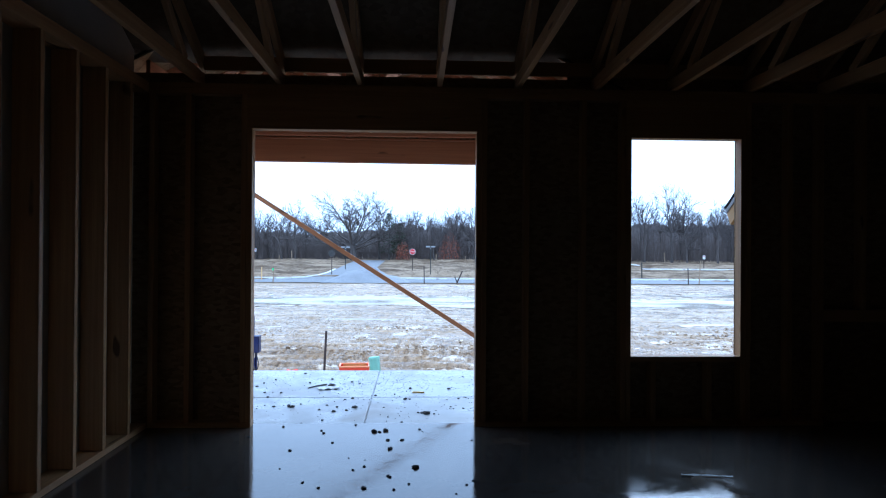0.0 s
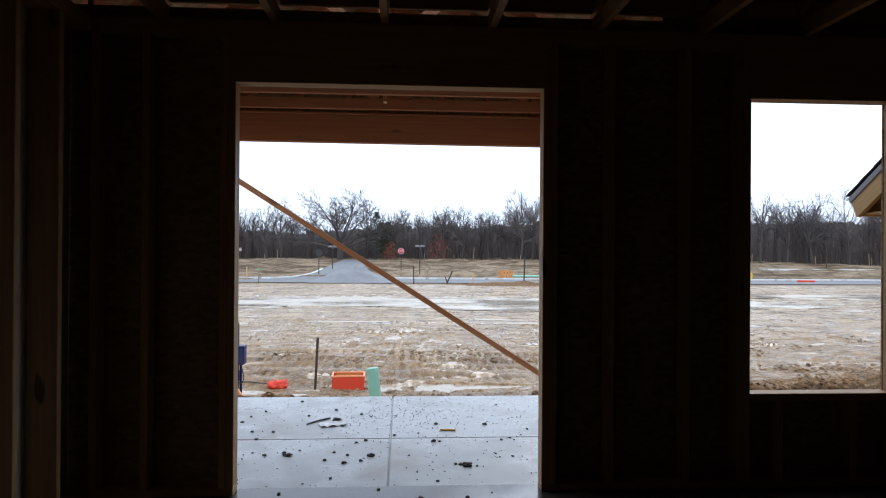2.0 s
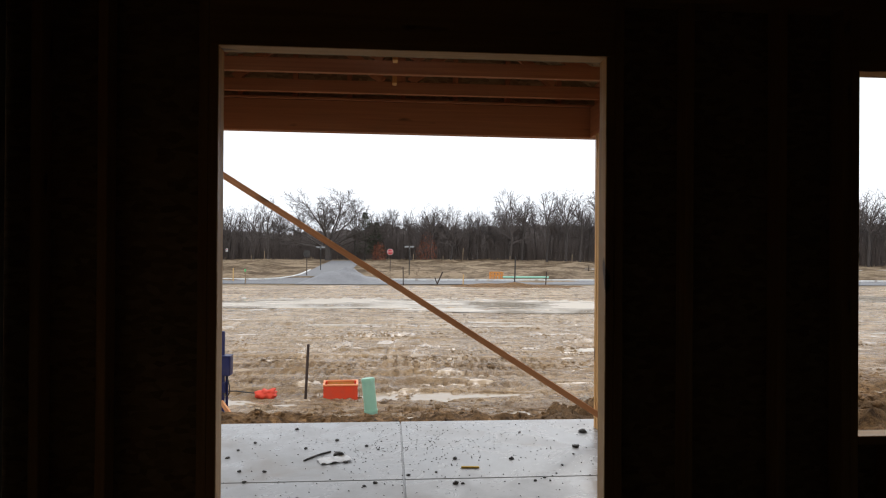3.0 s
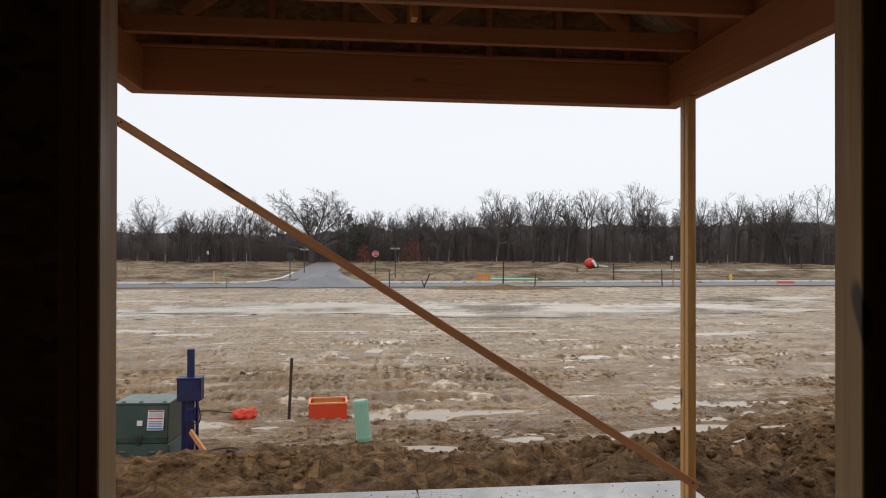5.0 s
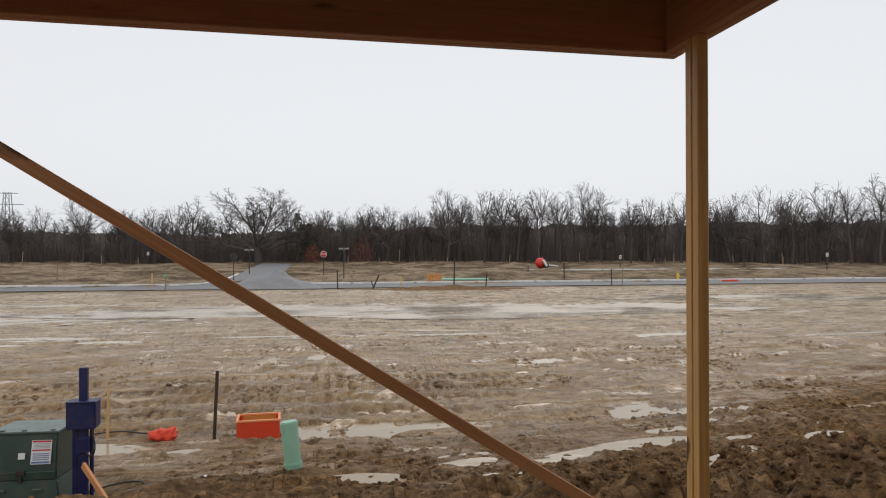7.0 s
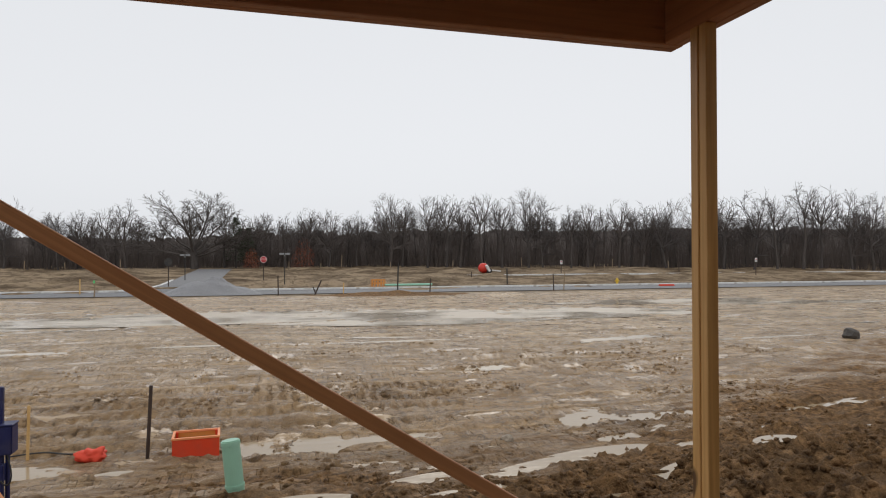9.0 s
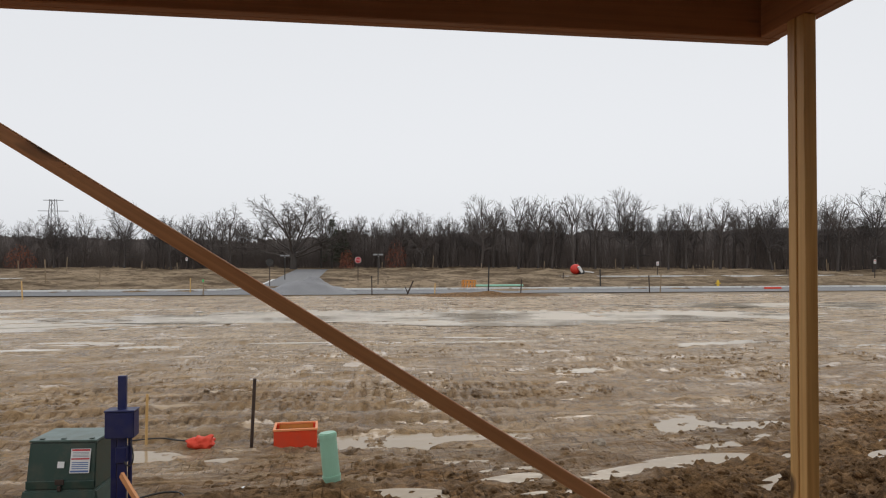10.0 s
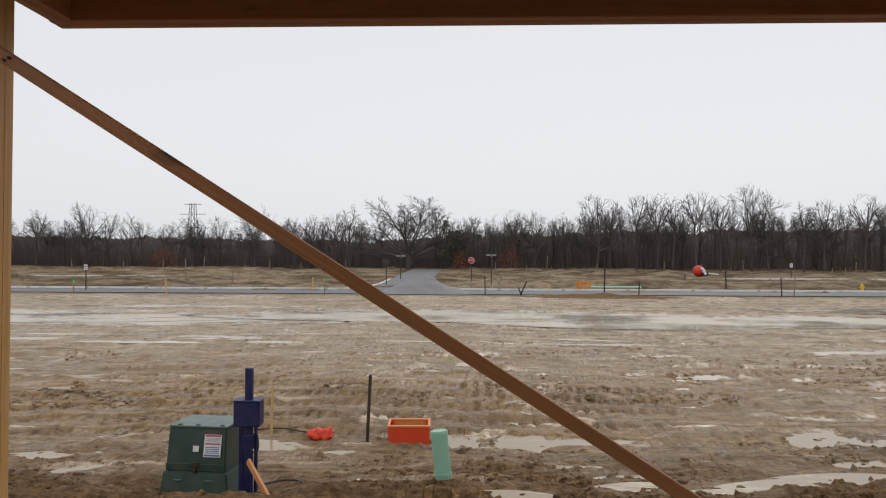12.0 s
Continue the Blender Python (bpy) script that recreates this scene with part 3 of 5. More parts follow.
for x in (1.75, 2.16):
    upright(x, YS, 0.038, WIN_Z[0] - 0.038, 0.038, 0.089, STUD, wall, "cripple_stud")
board("header", (HEARTH[0], YS, HEARTH_TOP + 0.045), (HEARTH[1], YS, HEARTH_TOP + 0.045), 0.089, 0.09, STUD, wall)
for x in (3.3, 3.65, HEARTH[1] + 0.019):
    upright(x, YS, HEARTH_TOP + 0.09, top, 0.038, 0.089, STUD, wall, "cripple_stud")
y0, y1 = YF + 0.092, YF + 0.103


def sheet(x0, x1, z0, z1):
    part("sheathing_panel", box(x0 - 1.4, x1 - 1.4, y0 - YF, y1 - YF, z0, z1), OSB, wall)


for x0, x1, z0, z1 in ((XL - 0.15, DOOR[0] - 0.03, -0.28, 2.5), (DOOR[0] - 0.03, DOOR[1] + 0.03, DOOR_TOP, 2.5), (DOOR[1] + 0.03, WIN[0] - 0.45, -0.28, 2.5), (WIN[0] - 0.45, WIN[0], -0.28, 2.9), (WIN[0], WIN[1], -0.28, WIN_Z[0]), (WIN[0], WIN[1], WIN_Z[1], 2.9), (WIN[1], HEARTH[0], -0.28, 2.9), (HEARTH[0], HEARTH[1], HEARTH_TOP, 2.9), (HEARTH[1], XR + 0.15, -0.28, 2.9)):
    sheet(x0, x1, z0 + 0.002, z1 - 0.002)

# side wall with open bays, its far sheathing pale
side = thing("wall_left", XL, 0, 0, label="stud wall with open bays and board behind the studs", category="wall", kind="structure")
PALE = plain("grey_gypsum_board", (0.58, 0.57, 0.53), 0.85, amount=0.3, scale=1.5)
board("bottom_plate", (XL - 0.07, YB, 0.019), (XL - 0.07, YF, 0.019), 0.14, 0.038, STUD, side)
board("top_plate", (XL - 0.07, YB, PLATE - 0.038), (XL - 0.07, YF, PLATE - 0.038), 0.14, 0.076, STUD, side)
y = 5.06
while y > YB:
    upright(XL - 0.07, y, 0.038, top, 0.14, 0.038, STUD, side)
    y -= 0.345
for a, b in ((YB - 0.15, -2.6), (-2.597, -0.1), (-0.097, 2.4), (2.403, YF + 0.09)):
    part("wallboard", box(-0.153, -0.142, a, b, -0.28, 2.9), PALE, side)
for nm, bx in (("wall_right", (XR, XR + 0.15, YB - 0.15, YF + 0.09, -0.28, 5.4)), ("wall_back", (XL - 0.15, XR, YB - 0.15, YB, -0.28, 5.4))):
    part(nm, box(*bx), OSB, label="strand board wall closing the unfinished room", category="wall", kind="structure")

# fireplace chase that bulges out of the front wall under a small shed roof
chase = thing("fireplace_chase", 3.475, YF + 0.2, -0.28, label="strand board fireplace bump-out under a small shingled shed roof", category="chase", kind="structure")
for nm, bx in (("side_panel", (-0.50, -0.475, -0.095, 0.14, 0, 1.86)), ("side_panel", (0.475, 0.50, -0.095, 0.14, 0, 1.86)), ("end_panel", (-0.50, 0.50, 0.14, 0.165, 0, 1.86))):
    part(nm, box(*bx), OSB, chase)
part("hearth_top", box(-0.474, 0.474, -0.095, 0.138, 1.03, 1.06), OSB, chase)
PITCH = 0.64


def on_shed(y, lift=0.0):
    return (3.475, y, 1.605 + (6.01 - y) * PITCH + lift)


board("roof_deck", on_shed(YF + 0.13, -0.012), on_shed(5.985, -0.012), 1.76, 0.012, OSB, chase)
for k in range(5):
    y0 = 6.015 - k * 0.125
    board("shingle_course", on_shed(max(y0 - 0.15, YF + 0.13), 0.006), on_shed(y0, 0.012), 1.80, 0.010, SHINGLE, chase)
for q in (-1, 1):
    x = 3.475 + q * 0.885
    board("drip_edge", (x, YF + 0.13, on_shed(YF + 0.13)[2] - 0.035), (x, 5.99, on_shed(5.99)[2] - 0.035), 0.022, 0.038, SIGN_GREY, chase)
    board("rake_board", (x - q * 0.012, YF + 0.13, on_shed(YF + 0.13)[2] - 0.115), (x - q * 0.012, 5.955, on_shed(5.955)[2] - 0.115), 0.03, 0.12, FASCIA, chase)
board("fascia_board", (2.615, 5.945, 1.545), (4.335, 5.945, 1.545), 0.02, 0.125, FASCIA, chase)
part("soffit", box(-0.855, 0.855, 0.166, 0.395, 1.772, 1.784), FASCIA, chase)

# roof trusses over the room, and the deck on them
RISE = 0.5
mid_y, half = (YF + YB) / 2, (YF - YB) / 2 + 0.1


def truss(x):
    t = thing("roof_truss", x, mid_y, PLATE, label="softwood roof truss spanning the open ceiling", category="truss", group="roof trusses over the room", kind="structure")
    z = PLATE + 0.045
    board("bottom_chord", (x, YB - 0.1, z), (x, YF + 0.1, z), 0.038, 0.089, STUD, t)
    pk = PLATE + 0.16 + half * RISE
    for s in (-1, 1):
        board("top_chord", (x, mid_y + s * (half + 0.05), PLATE + 0.14), (x, mid_y, pk), 0.038, 0.089, STUD, t)
        for a, b in ((0.93, 0.80), (0.62, 0.80), (0.62, 0.45), (0.28, 0.45), (0.28, 0.02)):
            board("web", (x, mid_y + s * half * a, PLATE + 0.08), (x, mid_y + s * half * b, PLATE + 0.1 + half * (1 - b) * RISE), 0.036, 0.064, STUD, t)
    return t


for k in range(-2, 8):
    truss(-0.36 + 0.563 * k)
heel = thing("trim", -0.36, YF, PLATE, label="softwood blocking between the truss heels over the wall plate", category="blocking", kind="structure")
for k in range(-2, 7):
    x = -0.36 + 0.563 * k
    board("block", (x + 0.022, YF + 0.075, PLATE + 0.155), (x + 0.541, YF + 0.075, PLATE + 0.155), 0.03, 0.10, STUD, heel)
for s in (-1, 1):
    L = math.hypot(half + 0.1, (half + 0.1) * RISE)
    m = pose(0, mid_y, PLATE + 0.24 + half * RISE, math.degrees(-math.atan(RISE)), 0, 0 if s > 0 else 180)
    bm = box(-4.9 if s > 0 else -4.9, 4.9, 0, L, 0, 0.012)
    bmesh.ops.translate(bm, verts=bm.verts, vec=(1.39 * s, 0, 0))
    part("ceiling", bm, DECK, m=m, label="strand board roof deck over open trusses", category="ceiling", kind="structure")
    bm = box(-4.95, 4.95, 0, L + 0.02, 0.02, 0.034)
    bmesh.ops.translate(bm, verts=bm.verts, vec=(1.39 * s, 0, 0))
    part("roof", bm, SHINGLE, m=m, label="dark shingles on the house roof", category="roof", kind="structure")
part("wall_left_gable", box(XL - 0.15, XL - 0.142, YB, YF, 2.9, 5.3), OSB, label="strand board above the stud wall", category="wall", kind="structure")

# ---- porch ----
PX0, PX1, PY1 = -2.15, 1.25, 7.80
slab = thing("pavement", -0.46, 6.5, -0.04, label="pale damp concrete porch slab with tooled joints and scattered grit", category="porch slab", kind="structure")
for a, b in ((PX0, -0.336), (-0.328, PX1)):
    for c, d in ((YF + 0.105, 6.486), (6.494, PY1)):
        part("slab_panel", box(a + 0.46, b + 0.46, c - 6.5, d - 6.5, -0.24, 0.0, 0.004), SLAB, slab)
part("slab_core", box(PX0 + 0.47, PX1 + 0.45, -1.05, PY1 - 6.52, -0.45, -0.012), SLAB, slab)

BZ, BT = 2.178, 2.415
porch = thing("porch_roof", -0.38, 6.5, BZ, label="open porch roof of wet brown beams, trusses and board deck", category="porch roof", kind="structure")
BXL, BXR, BY = -1.822, 1.135, 7.735
TILT = 0.012  # the front beam rises a little towards its left end


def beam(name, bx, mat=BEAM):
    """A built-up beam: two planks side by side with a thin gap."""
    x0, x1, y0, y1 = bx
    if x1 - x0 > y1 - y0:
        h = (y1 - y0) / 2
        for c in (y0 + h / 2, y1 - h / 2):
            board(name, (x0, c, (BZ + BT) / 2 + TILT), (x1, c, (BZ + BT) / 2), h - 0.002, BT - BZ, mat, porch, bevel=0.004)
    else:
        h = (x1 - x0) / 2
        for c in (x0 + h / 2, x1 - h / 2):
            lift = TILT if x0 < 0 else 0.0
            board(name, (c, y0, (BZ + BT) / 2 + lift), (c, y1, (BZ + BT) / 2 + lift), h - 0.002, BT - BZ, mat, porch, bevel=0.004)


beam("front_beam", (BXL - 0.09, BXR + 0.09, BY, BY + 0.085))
beam("side_beam", (BXR, BXR + 0.085, YF + 0.105, BY - 0.002))
beam("side_beam", (BXL - 0.085, BXL, YF + 0.105, BY - 0.002))
board("cap_plate", (BXL - 0.09, BY + 0.045, BT + 0.012 + TILT), (BXR + 0.09, BY + 0.045, BT + 0.012), 0.1, 0.02, BEAM, porch)
CX, SLOPE = -0.38, 0.5
HALF = 1.58
for y in (7.465, 6.93, 6.40, 5.86):
    t = thing("porch_truss", CX, y, BT, label="small softwood roof truss over the porch", category="truss", group="porch trusses", kind="structure")
    board("bottom_chord", (CX - HALF, y, BT + 0.045), (CX + HALF, y, BT + 0.045), 0.038, 0.089, BEAM, t)
    for s in (-1, 1):
        board("top_chord", (CX + s * (HALF + 0.3), y, BT + 0.0), (CX, y, BT + 0.10 + HALF * SLOPE), 0.038, 0.089, BEAM, t)
        board("web", (CX + s * 0.10, y, BT + 0.09), (CX + s * 0.62, y, BT + 0.05 + (HALF - 0.62) * SLOPE), 0.036, 0.064, BEAM, t)
        board("web", (CX + s * 1.15, y, BT + 0.09), (CX + s * 0.66, y, BT + 0.05 + (HALF - 0.66) * SLOPE), 0.036, 0.064, BEAM, t)
    upright(CX, y, BT + 0.09, BT + 0.06 + HALF * SLOPE, 0.064, 0.036, BEAM, t, "king_post")
for y in (7.05, 6.52):
    board("hanging_block", (CX - 0.02, y, BT + 0.30), (CX - 0.02, y, BT - 0.03), 0.07, 0.03, POST, porch)
for s in (-1, 1):
    L = math.hypot(HALF + 0.38, (HALF + 0.38) * SLOPE)
    base = Matrix.Translation((0, 0, BT - BZ + 0.17 + HALF * SLOPE))
    turn = Matrix.Rotation(math.atan(SLOPE), 4, "Y")
    flip = Matrix.Scale(s, 4, (1, 0, 0))
    part("roof_deck", box(0, L, -1.07, 1.47, 0, 0.012), OSB, porch, m=flip @ base @ turn)
    part("shingles", box(0, L + 0.02, -1.07, 1.51, 0.015, 0.03), SHINGLE, porch, m=flip @ base @ turn)
bm = bmesh.new()
a = HALF + 0.02
e, k = 0.405, 0.405 + a * SLOPE
ring = [(-a, 0.245), (a, 0.245), (a, e), (0, k), (-a, e)]
lo = [bm.verts.new((x, 1.335, z)) for x, z in ring]
hi = [bm.verts.new((x, 1.345, z)) for x, z in ring]
bm.faces.new(lo)
bm.faces.new(hi[::-1])
for q in range(5):
    bm.faces.new((lo[q], hi[q], hi[(q + 1) % 5], lo[(q + 1) % 5]))
part("gable_panel", bm, OSB, porch)

for k in range(-3, 4):
    x = CX + 0.41 * k + 0.05
    upright(x, BY + 0.07, BT + 0.022, BT + 0.15 + (HALF - abs(x - CX)) * SLOPE, 0.038, 0.06, BEAM, porch, "gable_stud")
# temporary posts and their diagonal brace
for cx, wide, py, up in ((1.148, 0.046, 7.511, 0.0), (-1.904, 0.068, 7.462, TILT)):
    p = thing("porch_post", cx, py, -0.04, label="temporary porch post of two nailed yellow softwood studs", category="post", group="temporary porch posts")
    upright(cx, py - 0.0225, -0.04, BZ + up - 0.001, wide, 0.043, POST, p, "stud")
    upright(cx - 0.003, py + 0.0225, -0.04, BZ + up - 0.001, wide, 0.043, POST, p, "stud")
for s in (BXL - 0.05, BXR + 0.05):
    for ya, yb in ((YF + 0.11, 5.84), (5.88, 6.38), (6.42, 6.91), (6.95, 7.445), (7.485, BY)):
        board("blocking", (s, ya, BT + 0.09), (s, yb, BT + 0.09), 0.03, 0.178, BEAM, porch)
brace = thing("diagonal_brace", 1.15, 7.455, 0.02, label="wet brown softwood board nailed diagonally across the porch posts", category="brace")
board("brace_board", (-1.955, 7.406, 2.035), (1.172, 7.455, 0.0475), 0.022, 0.044, BRACE, brace)
for x, y, z in ((-1.828, 7.397, 1.944), (-1.812, 7.397, 1.951), (-1.874, 7.396, 1.992), (1.14, 7.444, 0.07)):
    part("nail_head", tube(0.005, 0.005, 0.006, 8), RUST, brace, m=PLACE[brace.name].inverted() @ pose(x, y, z, 90, 0, 0))

# ---- things on the mud ----
def transformer(x, y, rz):
    z = ground_z(x, y) - 0.05
    h0 = -1.31 - z
    t = thing("transformer", x, y, z, rz, label="dark green pad-mounted electrical transformer on a green base", category="transformer")
    bm = box(-0.47, 0.47, -0.36, 0.40, 0, h0)
    for v in bm.verts:
        if v.co.z > h0 / 2:
            v.co.x *= 0.87
            v.co.y *= 0.9
    bmesh.ops.bevel(bm, geom=bm.edges[:], offset=0.02, segments=2, affect="EDGES")
    base = part("base", bm, BASE_GREEN, t, "pale green moulded base")
    for sx in (-0.2, 0.2):
        part("vent", box(sx - 0.05, sx + 0.05, -0.362, -0.35, h0 * 0.72, h0 * 0.79, 0.004), GREEN_TOP, t)
    bm = box(-0.385, 0.385, -0.30, 0.34, h0, h0 + 0.52)
    for v in bm.verts:
        if v.co.z > h0 + 0.3 and v.co.y < 0:
            v.co.y += 0.07
            v.co.x *= 0.97
    bmesh.ops.bevel(bm, geom=bm.edges[:], offset=0.012, segments=2, affect="EDGES")
    part("cabinet", bm, GREEN_STEEL, t)
    part("lid", box(-0.385, 0.385, -0.245, 0.345, h0 + 0.521, h0 + 0.545, 0.01, 2), GREEN_TOP, t, "pale green steel lid")
    part("front_lip", box(-0.38, 0.38, -0.31, -0.30, h0 + 0.01, h0 + 0.10, 0.004), GREEN_STEEL, t)
    part("hasp", box(-0.05, 0.05, -0.325, -0.309, h0 + 0.06, h0 + 0.12, 0.004), RUST, t)
    part("padlock", box(-0.02, 0.02, -0.335, -0.312, h0 - 0.01, h0 + 0.05, 0.004), RUST, t)
    for sx in (-0.26, -0.02, 0.3):
        part("lifting_lug", box(sx - 0.025, sx + 0.025, -0.2, -0.16, h0 + 0.546, h0 + 0.556, 0.003), GREEN_STEEL, t)
    face = pose(0, -0.268, h0 + 0.31, 0, 0, 0) @ Matrix.Rotation(-0.19, 4, "X")
    sg = part("warning_label", box(0.10, 0.32, -0.008, -0.004, -0.13, 0.14), WHITE, t, "white warning label with red and blue print", m=face)
    for z0, z1, mt in ((0.115, 0.135, SIGN_RED), (0.02, 0.035, SIGN_RED), (-0.12, -0.10, SIGN_BLUE)):
        part("print_bar", box(0.11, 0.31, -0.0105, -0.0085, z0, z1), mt, t, m=face)
    for k in range(4):
        part("print_bar", box(0.12, 0.30, -0.0105, -0.0085, 0.05 + k * 0.015, 0.056 + k * 0.015), SIGN_GREY, t, m=face)
        part("print_bar", box(0.12, 0.30, -0.0105, -0.0085, -0.085 + k * 0.022, -0.075 + k * 0.022), SIGN_BLUE, t, m=face)
    part("small_label", box(-0.04, 0.035, -0.008, -0.004, -0.07, 0.0), WHITE, t, "small white sticker", m=face)


transformer(-3.74, 13.78, -4)


def pedestal(x, y):
    z = ground_z(x, y) - 0.05
    t = thing("utility_pedestal", x, y, z, label="blue steel post with a meter box and loose black cable", category="pedestal")
    H = 0.0 - z
    part("post", box(-0.045, 0.045, -0.03, 0.03, 0, H, 0.006), BLUE, t)
    part("strut", box(-0.125, -0.06, 0.0, 0.05, 0, H - 0.66, 0.006), BLUE, t)
    part("meter_box", box(-0.16, 0.155, -0.10, 0.09, H - 0.69, H - 0.39, 0.012, 2), BLUE, t)
    part("box_lid", box(-0.165, 0.16, -0.105, 0.095, H - 0.395, H - 0.375, 0.006), BLUE, t)
    part("clamp", box(-0.06, 0.06, -0.05, 0.04, H - 0.98, H - 0.80, 0.008), BLUE, t)
    part("conduit", tube(0.022, 0.022, H - 0.69, 10), BLUE, t, m=pose(0.07, 0.05, 0))
    cable("loose_cable", [(0.08, -0.02, H - 0.69), (0.13, -0.06, H - 0.80), (0.15, -0.08, H - 0.95), (0.09, -0.07, H - 1.03), (0.04, -0.05, H - 0.96)], 0.009, BLACK, t)


pedestal(-3.04, 13.33)
zz = ground_z(-2.75, 12.95)
kick = thing("wooden_kicker", -2.75, 13.05, zz, label="short wet lumber offcut leaning on the blue post", category="lumber")
board("plank", (-3.02, 13.25, zz + 0.30), (-2.54, 12.78, zz - 0.12), 0.035, 0.075, BRACE, kick)
zz = ground_z(-2.65, 13.5)
cable("black_cable", [(-3.0, 13.4, zz + 0.03), (-2.8, 13.6, zz + 0.05), (-2.5, 13.65, zz + 0.05), (-2.35, 13.4, zz + 0.04), (-2.55, 13.25, zz + 0.05)], 0.012, BLACK, label="black cable looped loosely on the mud", category="cable")


def stake_post(x, y, h, r, name, mat, lean=(0, 0), **tags):
    z = ground_z(x, y)
    bm = box(-r, r, -r * 0.8, r * 0.8, -0.1, h, r * 0.25)
    ob = part(name, bm, mat, None, m=pose(x, y, z, lean[0], lean[1], random.uniform(-20, 20)), **tags)
    return ob


stake_post(-2.22, 17.3, 1.19, 0.028, "steel_stake", RUST, (0, 2.5), label="rusty dark steel post standing in the mud", category="stake")
stake_post(-4.08, 17.67, 0.88, 0.022, "wooden_stake", FASCIA, (0, 1), label="thin pale wooden survey stake in the mud", category="stake")


def meter_crate(x, y, rz):
    z = ground_z(x, y) - 0.02
    t = thing("meter_crate", x, y, z, rz, label="open orange-red plastic box standing in the mud", category="crate")
    w, d, h, k = 0.365, 0.26, 0.40, 0.02
    part("front_wall", box(-w, w, -d, -d + k, 0, h, 0.006), ORANGE, t)
    part("back_wall", box(-w, w, d - k, d, 0, h, 0.006), ORANGE_IN, t, "yellow-orange far wall")
    for s in (-1, 1):
        part("side_wall", box(min(s * w, s * (w - k)), max(s * w, s * (w - k)), -d + k, d - k, 0, h, 0.006), ORANGE_IN, t)
        part("corner_post", box(s * (w - 0.05) - 0.02, s * (w - 0.05) + 0.02, d - 0.07, d - 0.03, 0, h - 0.01, 0.004), ORANGE, t)
    rim = join(box(-w - 0.012, w + 0.012, -d - 0.012, -d + 0.03, h - 0.03, h + 0.004, 0.004), box(-w - 0.012, -w + 0.03, -d + 0.03, d - 0.03, h - 0.03, h + 0.004, 0.004), box(w - 0.03, w + 0.012, -d + 0.03, d - 0.03, h - 0.03, h + 0.004, 0.004), box(-w - 0.012, w + 0.012, d - 0.03, d + 0.012, h - 0.03, h + 0.004, 0.004))
    part("rim", rim, plain("pale_orange_rim", (0.85, 0.30, 0.12), 0.45, amount=0.1), t, "paler orange rim")


meter_crate(-1.46, 17.3, 3)


def standpipe(x, y):
    z = ground_z(x, y) - 0.06
    t = thing("drain_pipe", x, y, z, label="pale green capped plastic drain pipe leaning in the mud", category="pipe")
    lean = pose(0, 0, 0, -3, -6, 0)
    part("pipe", tube(0.108, 0.108, 0.62, 28), PVC, t, m=lean, smooth=False)
    part("cap", tube(0.116, 0.112, 0.07, 28, 0.60, 0.012), PVC, t, m=lean)
    part("collar", tube(0.117, 0.117, 0.05, 28, 0.10, 0.008), PVC, t, m=lean)


standpipe(-0.70, 13.85)


def rag(x, y):
    z = ground_z(x, y)
    bm = bmesh.new()
    bmesh.ops.create_icosphere(bm, subdivisions=4, radius=1)
    for v in bm.verts:
        n = noise.fractal(v.co * 1.6, 1.0, 2.0, 4) * 0.35 + 0.12 * math.sin(9 * v.co.x + 4 * v.co.z)
        c = v.co * (1 + n)
        v.co = (c.x * 0.23, c.y * 0.17, max(-0.02, c.z * 0.12 + 0.09))
    part("red_tarp", bm, RED_CLOTH, None, m=pose(x, y, z), label="crumpled orange-red cloth lying on the mud", category="cloth", smooth=True)


rag(-3.05, 17.3)
zz = ground_z(-3.4, 17.4)
cable("black_cable", [(-4.5, 18.1, ground_z(-4.5, 18.1) + 0.02), (-3.9, 17.8, zz + 0.03), (-3.5, 17.5, zz + 0.03), (-3.2, 17.4, zz + 0.04)], 0.014, BLACK, label="black cable trailing over the mud", category="cable")
part("paper_scrap", box(-0.05, 0.05, -0.03, 0.03, 0.0, 0.02, 0.006), WHITE, None, m=pose(-1.77, 13.85, ground_z(-1.77, 13.85) + 0.01, 8, 5, -30), label="white scrap of litter on the mud", category="litter")


def stone(name, x, y, s, mat, z=None, flat=0.7, **tags):
    bm = bmesh.new()
    bmesh.ops.create_icosphere(bm, subdivisions=2, radius=1)
    o = Vector((x * 7.1, y * 3.3, s * 50))
    for v in bm.verts:
        v.co *= 1 + 0.45 * noise.noise(v.co * 1.7 + o)
        v.co = (v.co.x * s, v.co.y * s, v.co.z * s * flat)
    zz = ground_z(x, y) if z is None else z
    return part(name, bm, mat, None, m=pose(x, y, zz + s * flat * 0.4, 0, 0, (x * 997) % 360), **tags)


zz = ground_z(-1.95, 8.2)
board("wood_offcut", (-2.15, 8.1, zz + 0.05), (-1.8, 8.2, zz + 0.03), 0.09, 0.03, POST, label="short yellow lumber offcut lying in the dirt", category="offcut")
stone("pale_stone", 3.7, 16.3, 0.12, TAN_STONE, label="pale rounded stone lying in the mud", category="stone")
stone("pale_stone", -6.9, 17.6, 0.11, TAN_STONE, label="pale rounded stone lying in the mud", category="stone")
stone("boulder", 22.45, 26.9, 0.33, ROCK, flat=0.95, label="lone dark boulder on the wet field", category="boulder")

# ---- grit, clods and litter on the porch slab and the floor ----
CLODS = []
